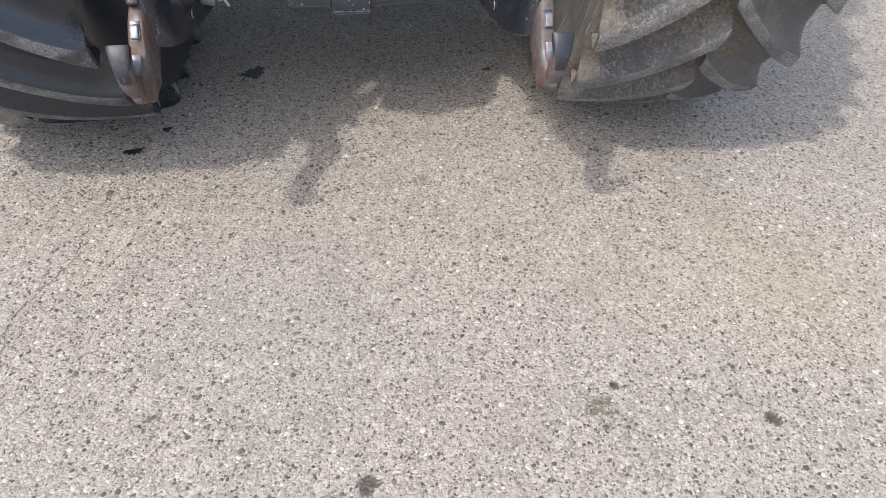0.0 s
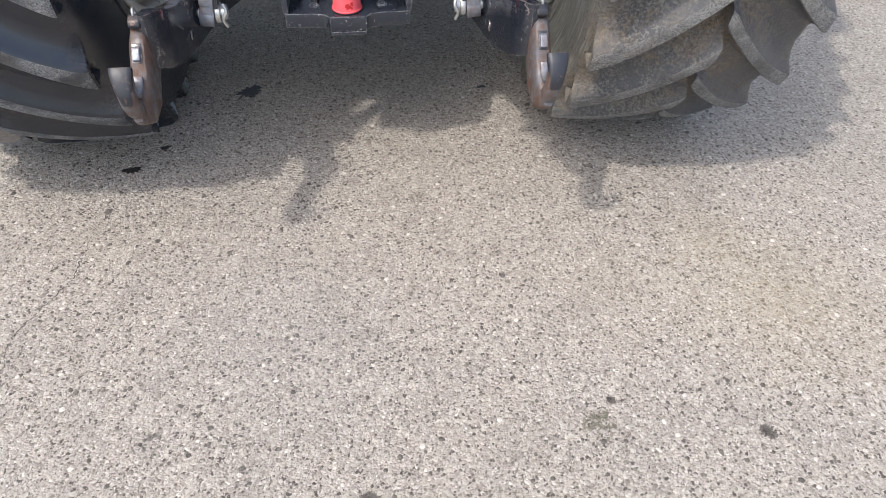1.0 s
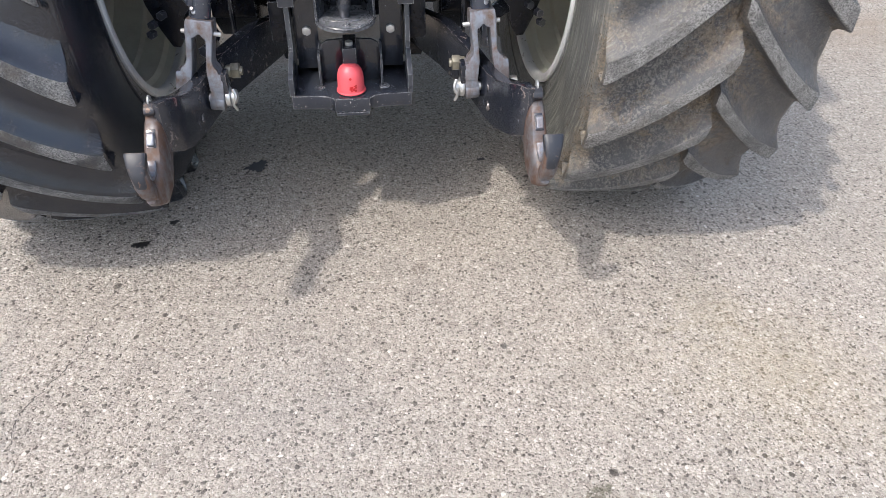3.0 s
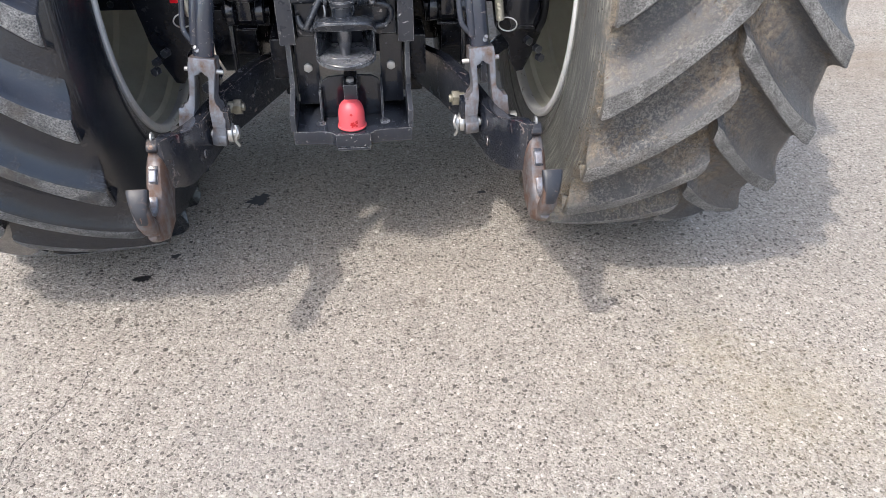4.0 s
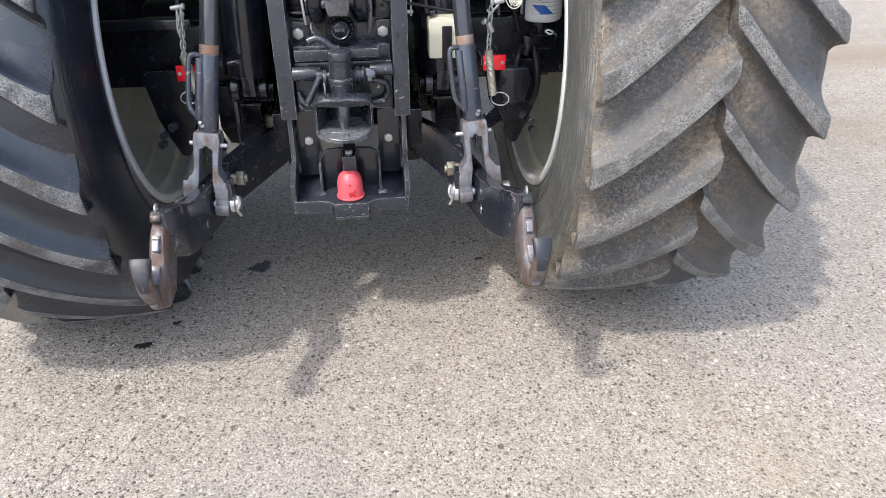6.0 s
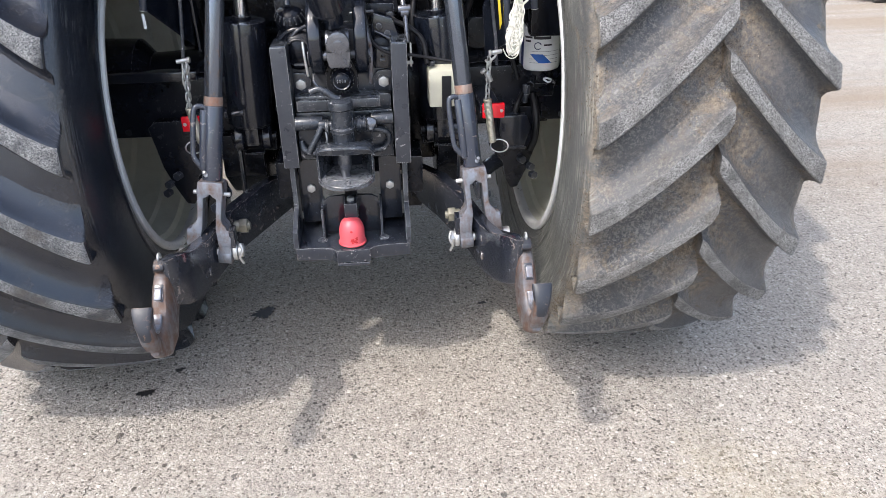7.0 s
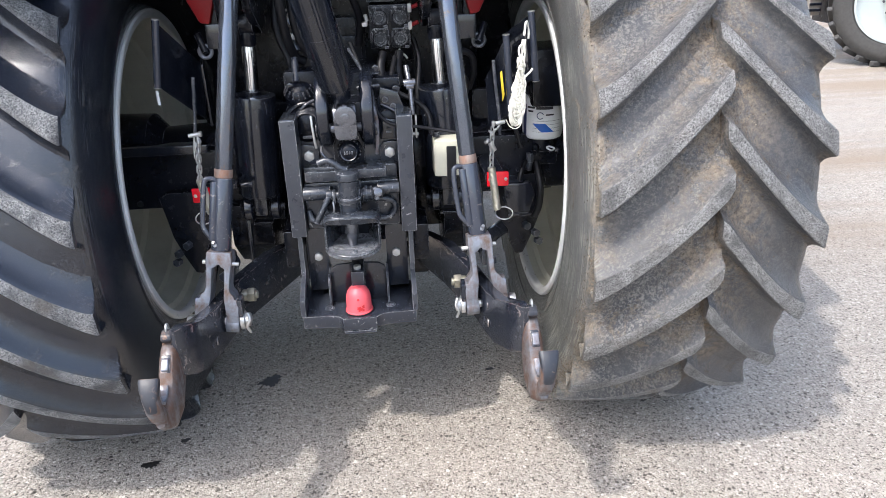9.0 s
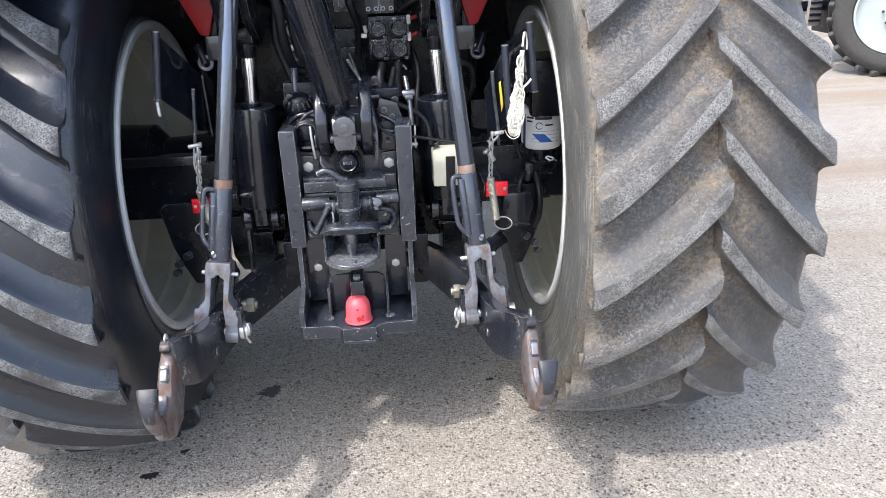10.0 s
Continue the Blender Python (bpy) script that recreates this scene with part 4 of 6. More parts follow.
# the mouth: a round-fronted greasy floor, cheeks that narrow inwards, and an arched visor over them
floor_out = [(-0.075, -0.41), (-0.080, -0.50)] + [(-0.002 + 0.079 * math.cos(radians(a)), -0.519 + 0.080 * math.sin(radians(a))) for a in range(188, 353, 8)] + [(0.076, -0.50), (0.072, -0.41)]
dish = part("jaw_dish", prism(floor_out, "z", 0.721, 0.730, 0.003, 3), M_GREASY, jaw, "shiny greasy floor of the coupling mouth")
part("dish_rim", tube([(-0.002 + 0.076 * math.cos(radians(a)), -0.519 + 0.077 * math.sin(radians(a)), 0.729 + 0.005 * abs(math.cos(radians(a)))) for a in range(184, 357, 8)], 0.0045, 8, 2), M_JAW, dish)
part("slot_edge", tube([(-0.046, -0.525, 0.7305), (-0.036, -0.540, 0.7305), (0.0, -0.542, 0.7305), (0.030, -0.538, 0.7305), (0.042, -0.525, 0.7305)], 0.0028, 8), M_JAW, dish)
for y in (-0.558, -0.571):
    part("raised_mark", tube([(0.004 + 0.0055 * math.cos(t), y + 0.006 * math.sin(t), 0.7305) for t in (2 * math.pi * q / 12 for q in range(12))], 0.0022, 6, 0, True), M_JAW, dish)
for side in (-1, 1):
    cheek = [(side * 0.079 - 0.002, -0.524), (side * 0.073 - 0.002, -0.527), (side * 0.060, -0.490), (side * 0.042, -0.440), (side * 0.042, -0.41), (side * 0.079 - 0.002, -0.41)]
    part("jaw_cheek", prism(cheek, "z", 0.724, 0.806, 0.003), M_JAW, jaw)
part("jaw_back", box(-0.075, 0.075, -0.43, -0.40, 0.71, 0.835, 0.004), M_BLACK_MATT, jaw)


def visor():
    """The arched upper lip, thick in the middle and drawn down to the cheeks."""
    bm = bmesh.new()
    rings = []
    for i in range(33):
        q = -1 + 2 * i / 32
        x, e = 0.083 * q - 0.002, math.sqrt(max(0.0, 1 - q * q))
        front = -0.520 - 0.045 * e ** 0.8
        top = 0.834 - 0.012 * abs(q) ** 2.5 - 0.022 * abs(q) ** 12
        thick = 0.012 + 0.014 * e
        pts = [(front + 0.006, top + 0.001), (front + 0.002, top - 0.002), (front + 0.001, top - 0.006), (front + 0.010, top - thick), (front + 0.016, top - thick - 0.001), (front + 0.045, top - thick + 0.006), (front + 0.060, top - thick + 0.006), (front + 0.060, top - 0.006), (front + 0.045, top + 0.001), (front + 0.025, top + 0.003)]
        rings.append([bm.verts.new((x, y, z)) for y, z in pts])
    for a, b in zip(rings, rings[1:]):
        for q in range(len(a)):
            p = (q + 1) % len(a)
            bm.faces.new((a[q], a[p], b[p], b[q]))
    bm.faces.new(rings[0])
    bm.faces.new(rings[-1][::-1])
    bmesh.ops.recalc_face_normals(bm, faces=bm.faces)
    return bm


part("jaw_hood", visor(), M_JAW, jaw, "arched glossy dark lip over the coupling mouth")
part("coupling_pin", lathe([(0.0, 0.0), (0.013, 0.0), (0.0145, 0.003), (0.0145, 0.014), (0.0165, 0.017), (0.0195, 0.040), (0.0195, 0.075), (0.015, 0.085), (0.015, 0.10), (0.0, 0.10)], (-0.004, -0.508, 0.730), (0, 0, 1), 28), M_EYE, jaw, "greasy steel coupling pin")

# ---- lower frame with the ball ----
base_out = [(-0.168, -0.32), (-0.168, -0.525), (-0.085, -0.528), (-0.062, -0.535), (-0.048, -0.552), (0.048, -0.552), (0.062, -0.535), (0.085, -0.528), (0.168, -0.525), (0.168, -0.32)]
lower = part("drawbar_frame", prism(base_out, "z", 0.472, 0.512, 0.003), M_FRAME, tractor, "black welded drawbar frame with base plate")
for s in (-1, 1):
    part("side_plate", prism([(-0.36, 0.735), (-0.415, 0.735), (-0.425, 0.60), (-0.525, 0.565), (-0.525, 0.512), (-0.36, 0.512)], "x", s * 0.158, s * 0.172, 0.002), M_GREY, lower)
    part("back_strip", box(s * 0.088, s * 0.152, -0.385, -0.365, 0.53, 0.735, 0.002), M_BLACK, lower)
    part("bolt", hexagon((s * 0.118, -0.385, 0.645), (0, -1, 0), 0.0135, 0.011, 0.002), M_ZINC, lower, "bright hexagon bolt head")
    g = [(s * 0.018, 0.512), (s * 0.086, 0.512), (s * 0.086, 0.60), (s * 0.080, 0.622), (s * 0.062, 0.633), (s * 0.018, 0.636)]
    part("gusset", prism(g, "y", -0.435, -0.423, 0.002), M_BLACK, lower)
    part("gusset_edge", box(s * 0.084, s * 0.090, -0.47, -0.36, 0.512, 0.605, 0.002), M_GREY, lower)
    part("plate_bolt", bm_join(hexagon((s * 0.092, -0.48, 0.512), (0, 0, 1), 0.009, 0.008), rod((s * 0.092, -0.48, 0.512), (s * 0.092, -0.48, 0.514), 0.015)), M_GREY, lower)
part("ball_neck", lathe([(0.034, 0.0), (0.026, 0.01), (0.024, 0.03), (0.032, 0.045), (0.0, 0.065)], (-0.002, -0.500, 0.511), (0, 0, 1), 28), M_BRIGHT, lower)
part("base_nose", box(-0.047, 0.047, -0.5545, -0.50, 0.462, 0.4715, 0.002), M_FRAME, lower)
keeper = part("ball_keeper", bm_join(box(-0.019, 0.019, -0.498, -0.40, 0.588, 0.636, 0.003)), M_FRAME, lower, "black square hold-down block")
part("bolt", hexagon((0.0, -0.472, 0.636), (0, 0, 1), 0.012, 0.010, 0.002), M_ZINC, keeper)

cap = thing("ball_cap", "faded red plastic cap over the tow ball", "ball cap")
part("shell", lathe([(0.0410, 0.000), (0.0410, 0.003), (0.0385, 0.0045), (0.0375, 0.010), (0.0370, 0.036), (0.0368, 0.040), (0.0355, 0.050), (0.0325, 0.060), (0.0270, 0.069), (0.0205, 0.0735), (0.0190, 0.077), (0.0, 0.078)], (-0.002, -0.500, 0.515), (0, 0, 1), 56), M_CAP, cap)
part("seal", lathe([(0.037, 0.0), (0.0425, 0.0), (0.0425, 0.003), (0.037, 0.003)], (-0.002, -0.500, 0.5125), (0, 0, 1), 40, True), M_RUBBER_HOSE, cap)
mark = bmesh.new()
rr = random.Random(4)
for k in range(14):
    a, z = rr.uniform(-0.05, 0.42), rr.uniform(0.0, 0.02)
    w, h = rr.uniform(0.004, 0.009), rr.uniform(0.003, 0.007)
    R = 0.0378
    q = [(-0.002 + R * math.sin(a + i * w / R), -0.500 - R * math.cos(a + i * w / R), 0.526 + z + j * h) for i, j in ((-.5, -.4), (.4, -.5), (.5, .5), (-.3, .4))]
    mark.faces.new([mark.verts.new(p) for p in q])
part("print", mark, M_CAP_SPOT, cap, "worn dark red print")
part("dimple", lathe([(0.0, 0.001), (0.003, 0.001), (0.004, 0.0)], (-0.002, -0.5355, 0.563), (0, -1, 0.1), 10), M_CAP_SPOT, cap)

# ---- three-point linkage, half lowered ----
RAISE = radians(13.5)
PIVOT = Vector((0, 0.06, 0.455))


def turn_up(bm):
    bmesh.ops.transform(bm, matrix=Matrix.Translation(PIVOT) @ Matrix.Rotation(RAISE, 4, "X") @ Matrix.Translation(-PIVOT), verts=bm.verts)
    return bm


def lower_link(s, xh, xc):
    """Flat lower link arm that splays outwards, with an open jaw at its end. s: side; xh: how far out the jaw stands; xc: where the lift rod meets it."""
    path = [(0.19, 0.06, 0.480, 0.110), (0.225, -0.10, 0.525, 0.125), (0.285, -0.30, 0.558, 0.145), (xc - 0.030, -0.46, 0.553, 0.138), (xc - 0.008, -0.56, 0.552, 0.132), (xc + 0.006, -0.64, 0.556, 0.132),
            (xc + 0.020, -0.71, 0.566, 0.138), (xh - 0.038, -0.78, 0.590, 0.142), (xh - 0.030, -0.835, 0.614, 0.142), (xh - 0.016, -0.872, 0.626, 0.124)]
    bm = bmesh.new()
    rings = []
    w = 0.018
    for i, (x, y, z, h) in enumerate(path):
        a, b = path[max(i - 1, 0)], path[min(i + 1, len(path) - 1)]
        d = Vector((b[0] - a[0], b[1] - a[1], 0)).normalized()
        side = Vector((-d.y, d.x, 0)) * (w if i < len(path) - 1 else 0.008)
        c = Vector((x, y, z))
        rings.append([bm.verts.new((s * p.x, p.y, p.z)) for p in (c + side + Vector((0, 0, h / 2)), c - side + Vector((0, 0, h / 2)), c - side - Vector((0, 0, h / 2)), c + side - Vector((0, 0, h / 2)))])
    for a, b in zip(rings, rings[1:]):
        for k in range(4):
            bm.faces.new((a[k], a[(k + 1) % 4], b[(k + 1) % 4], b[k]))
    bm.faces.new(rings[0])
    bm.faces.new(rings[-1][::-1])
    bmesh.ops.recalc_face_normals(bm, faces=bm.faces)
    bevel(bm, 0.004, 2, 50)
    arm = part("lower_link", bm, M_LINK, tractor, "scratched black lower link arm with rusty jaw")

    # the jaw in its own side view: b runs from heel to release lever, a stands out behind
    def side_view(pts):
        return [(-0.851 + 1.12 * (0.852 * b - 0.525 * a), 0.808 + 1.12 * (0.525 * b + 0.852 * a)) for a, b in pts]

    def slab(pts, x0, x1, r, segs=3):
        return turn_up(prism(side_view(pts), "x", s * (xh + x0), s * (xh + x1), r, segs))

    def strap(stations):
        """A forged bar through stations of (a, b, half depth, middle and half width across), from heel to tip."""
        bm = bmesh.new()
        loops = []
        for i, (a, b, deep, mid, half) in enumerate(stations):
            p, q = stations[max(i - 1, 0)], stations[min(i + 1, len(stations) - 1)]
            along = Vector((q[0] - p[0], q[1] - p[1])).normalized()
            across = Vector((along.y, -along.x)) * deep
            loop = []
            for k in range(16):
                t = 2 * math.pi * k / 16
                c, e = math.cos(t), math.sin(t)
                c, e = math.copysign(abs(c) ** 0.55, c), math.copysign(abs(e) ** 0.55, e)
                y, z = side_view([(a + across.x * c, b + across.y * c)])[0]
                loop.append(bm.verts.new((s * (xh + mid + half * e), y, z)))
            loops.append(loop)
        for p, q in zip(loops, loops[1:]):
            for k in range(16):
                j = (k + 1) % 16
                bm.faces.new((p[k], p[j], q[j], q[k]))
        bm.faces.new(loops[0])
        bm.faces.new(loops[-1][::-1])
        bmesh.ops.recalc_face_normals(bm, faces=bm.faces)
        return turn_up(bm)

    claw = part("claw", strap([(0.020, -0.098, 0.012, 0.004, 0.010), (0.006, -0.092, 0.022, 0.002, 0.016), (-0.014, -0.078, 0.038, -0.001, 0.021), (-0.024, -0.050, 0.046, -0.003, 0.024), (-0.026, -0.012, 0.042, -0.003, 0.024), (-0.024, 0.006, 0.046, -0.003, 0.024),
                               (-0.022, 0.040, 0.046, -0.003, 0.023), (-0.020, 0.064, 0.042, -0.002, 0.020), (-0.014, 0.080, 0.030, 0.0, 0.016), (-0.012, 0.090, 0.016, 0.0, 0.010)]), M_HOOK_RUST, arm, "rust-brown forged jaw with rubbed bright edges")
    part("claw_heel", strap([(-0.020, -0.092, 0.006, 0.0, 0.008), (0.0, -0.090, 0.014, 0.002, 0.014), (0.026, -0.086, 0.017, 0.005, 0.017), (0.046, -0.078, 0.016, 0.008, 0.018), (0.062, -0.060, 0.014, 0.011, 0.019), (0.066, -0.044, 0.010, 0.012, 0.018)]), M_HOOK_RUST, claw)
    part("claw_lip", strap([(0.040, -0.088, 0.008, 0.006, 0.010), (0.054, -0.078, 0.011, 0.009, 0.014), (0.066, -0.060, 0.012, 0.012, 0.018), (0.071, -0.040, 0.011, 0.014, 0.022), (0.073, -0.024, 0.010, 0.015, 0.024), (0.0735, -0.019, 0.008, 0.015, 0.0235)]), M_HOOK, claw, "rubbed bluish steel lip")
    part("throat", strap([(0.024, -0.024, 0.004, 0.0, 0.012), (0.026, -0.046, 0.005, 0.0, 0.013), (0.036, -0.062, 0.005, 0.001, 0.013), (0.050, -0.064, 0.005, 0.003, 0.013), (0.060, -0.050, 0.005, 0.005, 0.013), (0.063, -0.030, 0.004, 0.006, 0.012)]), M_CAST, claw, "bright worn throat of the jaw")
    part("slot", slab([(0.012, 0.002), (0.0225, 0.003), (0.0245, 0.041), (0.012, 0.044)], -0.012, 0.009, 0.002, 2), M_LINK, claw)
    part("latch", slab([(0.014, 0.004), (0.030, 0.006), (0.031, 0.030), (0.027, 0.035), (0.014, 0.033)], -0.010, 0.007, 0.003, 3), M_CAST, claw, "pale latch tongue")
    lever = part("release_lever", slab([(-0.002, 0.072), (0.030, 0.070), (0.034, 0.080), (0.028, 0.096), (0.010, 0.104), (-0.006, 0.098)], -0.014, 0.012, 0.004, 3), M_HOOK, arm, "small worn release lever")
    ey, ez = side_view([(0.022, 0.100)])[0]
    part("lever_eye", turn_up(tube([(s * xh, ey + 0.010 * math.cos(t), ez + 0.012 * math.sin(t)) for t in (2 * math.pi * k / 16 for k in range(16))], 0.003, 8, 0, True)), M_ZINC, lever)
    # spare holes and their bushings on the inner face
    for y, z in ((-0.665, 0.535), (-0.655, 0.585)):
        part("bushing", (lathe([(0.008, 0.0), (0.008, 0.003), (0.013, 0.003), (0.014, 0.0)], (s * (xc - 0.006), y, z), (-s, 0, 0), 20, True)), M_LINK, arm)
    # stabiliser nut on the inner side
    nx = xc - 0.060
    part("nut", (bm_join(hexagon((s * nx, -0.468, 0.570), (-s, 0, 0), 0.023, 0.022), rod((s * (nx - 0.02), -0.468, 0.570), (s * (nx - 0.030), -0.468, 0.570), 0.012), rod((s * (nx + 0.03), -0.468, 0.570), (s * nx, -0.468, 0.570), 0.017))), M_BRASSY, arm, "yellowish zinc lock nut")
    # pivot at the tractor
    part("pivot_block", bm_join(box(s * 0.165, s * 0.235, -0.04, 0.12, 0.40, 0.60, 0.01), rod((s * 0.14, 0.06, 0.455), (s * 0.26, 0.06, 0.455), 0.03)), M_BLACK_MATT, arm)
    return arm


def lift_rod(s, pin_at, way, handle_out):
    """Adjustable lift rod with its forged fork, handle and pin. pin_at: the pin through the link; way: where the rod leads from there."""
    pin_at = Vector(pin_at)
    d = Vector(way).normalized()
    across = (Vector((s, 0, 0)) - d * d.x * s).normalized()
    back = d.cross(across) * s
    lean = Matrix.Translation(pin_at) @ Matrix((across, back, d)).transposed().to_4x4()
    flat = Matrix.Translation(pin_at) @ Matrix.Diagonal((s, 1, 1, 1))

    def put(bm, m):
        bmesh.ops.transform(bm, matrix=m, verts=bm.verts)
        bmesh.ops.recalc_face_normals(bm, faces=bm.faces)
        return bm

    # local: x outwards, y forwards, z up the rod, from the pin
    bar = part("lift_rod", put(rod((0, 0, 0.40), (0, 0, 1.08), 0.0235, n=32, edge=0.003), lean), M_ROD, tractor, "blue-grey steel lift rod with rusty band")
    part("band", put(rod((0, 0, 0.406), (0, 0, 0.430), 0.0243, n=32, edge=0.002), lean), M_BAND, bar, "bare rust-orange band")
    part("sleeve", put(rod((0, 0, 0.206), (0, 0, 0.406), 0.0265, n=32, edge=0.004), lean), M_SLEEVE, bar, "dark chipped adjusting sleeve")
    h = handle_out
    part("clamp_rib", put(rod((0.020 * h, -0.016, 0.235), (0.020 * h, -0.016, 0.395), 0.011, n=16, edge=0.003), lean), M_SLEEVE, bar)
    part("handle", put(tube([(0.020 * h, -0.012, 0.400), (0.036 * h, -0.018, 0.402), (0.046 * h, -0.020, 0.385), (0.046 * h, -0.020, 0.29), (0.040 * h, -0.020, 0.262), (0.018 * h, -0.014, 0.235)], 0.0072, 12, 5), lean), M_SLEEVE, bar)
    part("grease_nipple", put(bm_join(rod((0.012, -0.020, 0.226), (0.016, -0.032, 0.232), 0.005, n=10), hexagon((0.010, -0.018, 0.222), (0.3, -1, 0.2), 0.007, 0.008)), lean), M_BRIGHT, bar)
    # the fork: an upside-down Y over the link
    f = [(-0.032, 0.205), (0.032, 0.205), (0.035, 0.175), (0.033, 0.165), (0.031, 0.105), (0.035, 0.092), (0.044, 0.084), (0.047, 0.074), (0.059, 0.072), (0.059, 0.028), (0.026, 0.028), (0.0175, 0.075), (0.0165, 0.160), (0.006, 0.164), (0.004, 0.170),
         (-0.004, 0.170), (-0.006, 0.164), (-0.0165, 0.160), (-0.0175, 0.075), (-0.026, 0.028), (-0.059, 0.028), (-0.059, 0.072), (-0.047, 0.074), (-0.044, 0.084), (-0.035, 0.092), (-0.031, 0.105), (-0.033, 0.165), (-0.035, 0.175)]
    part("fork", put(prism(f, "y", -0.032, 0.032, 0.004), lean), M_CAST, bar, "pale forged fork with rust-stained legs")
    part("fork_rust", put(box(-0.014, 0.014, -0.022, 0.014, 0.198, 0.222, 0.003), lean), M_BAND, bar)
    part("cross_pin", put(rod((-0.052, -0.012, 0.172), (0.046, -0.012, 0.172), 0.006), lean), M_ZINC, bar)
    for k in (-1, 1):
        part("fork_boss", put(bm_join(rod((k * 0.061, 0, 0.0), (k * 0.024, 0, 0.0), 0.029, n=28, edge=0.004), box(k * 0.060, k * 0.026, -0.028, 0.028, 0.0, 0.046, 0.004)), lean), M_CAST, bar)
    part("link_pin", put(bm_join(rod((0.080, 0, 0), (-0.092, 0, 0), 0.013), rod((0.063, 0, 0), (0.082, 0, 0), 0.024, n=24)), flat), M_ZINC, bar, "zinc-plated link pin")
    part("washer", put(bm_join(rod((-0.063, 0, 0), (-0.076, 0, 0), 0.026, n=28, edge=0.003), rod((-0.076, 0, 0), (-0.090, 0, 0), 0.019, n=24)), flat), M_ZINC, bar)
    part("lynch_clip", put(tube([(-0.086, -0.018, 0.030), (-0.092, -0.026, 0.012), (-0.084, -0.030, -0.006), (-0.090, -0.024, -0.028)], 0.004, 8), flat), M_ZINC, bar)
    part("fork_tab", put(box(-0.075, -0.061, -0.022, 0.022, 0.018, 0.070, 0.003), flat), M_LINK, bar)
    return bar


lower_link(-1, 0.446, 0.389)
lower_link(1, 0.446, 0.369)
lift_rod(-1, (-0.391, -0.598, 0.5585), (0.058, 0.080, 0.40), 1)
lift_rod(1, (0.369, -0.597, 0.561), (-0.040, 0.074, 0.404), -1)


def lift_cylinder(s):
    a, b = Vector((s * 0.297, -0.22, 0.805)), Vector((s * 0.281, -0.22, 1.112))
    d = (b - a).normalized()
    body = part("lift_cylinder", bm_join(rod(a, b, 0.067, n=48, edge=0.006), rod(a - d * 0.008, a + d * 0.012, 0.058, n=40, edge=0.004)), M_BLACK, tractor, "black lift cylinder barrel")
    part("gland", rod(b - d * 0.004, b + d * 0.012, 0.026, n=32, edge=0.003), M_BLACK_MATT, body)
    part("piston_rod", rod(b, b + d * 0.15, 0.0205, n=32, edge=0.001), M_CHROME, body, "bright chrome piston rod")
    part("rod_eye", bm_join(rod(b + d * 0.14, b + d * 0.19, 0.024, n=28, edge=0.005), rod(b + d * 0.205 + Vector((-0.02, 0, 0)), b + d * 0.205 + Vector((0.02, 0, 0)), 0.034, n=32, edge=0.005)), M_BLACK_MATT, body)
    part("tongue", box(a.x - 0.020, a.x + 0.020, -0.25, -0.19, 0.735, 0.80, 0.006), M_BLACK, body)
    for k in (-1, 1):
        part("knuckle", lathe([(0.0, 0.0), (0.036, 0.0), (0.043, 0.006), (0.043, 0.026), (0.036, 0.032), (0.0, 0.032)], (a.x + k * 0.026, -0.21, 0.752), (k, 0, 0), 36), M_BLACK, body)
    part("knuckle_pin", rod((a.x - 0.07, -0.21, 0.752), (a.x + 0.07, -0.21, 0.752), 0.015), M_BLACK_MATT, body)
    part("foot_bracket", bm_join(box(a.x - 0.065, a.x + 0.065, -0.2, -0.02, 0.70, 0.735, 0.008), box(a.x - 0.03, a.x + 0.03, -0.245, -0.21, 0.705, 0.712, 0.002)), M_BLACK_MATT, body)
    # lift arm over the cylinder
    arm = part("lift_arm", bm_join(prism([(0.12, 1.36), (-0.20, 1.285), (-0.33, 1.36), (-0.46, 1.64), (-0.42, 1.70), (-0.33, 1.66), (-0.10, 1.50), (0.12, 1.50)], "x", s * 0.232, s * 0.258, 0.006),
                                   prism([(0.12, 1.36), (-0.20, 1.285), (-0.33, 1.36), (-0.46, 1.64), (-0.42, 1.70), (-0.33, 1.66), (-0.10, 1.50), (0.12, 1.50)], "x", s * 0.305, s * 0.331, 0.006)), M_BLACK_MATT, tractor, "dull black rocker lift arm")
    part("arm_shaft", rod((s * 0.15, 0.06, 1.43), (s * 0.35, 0.06, 1.43), 0.05, n=28), M_BLACK_MATT, arm)


lift_cylinder(-1)
lift_cylinder(1)
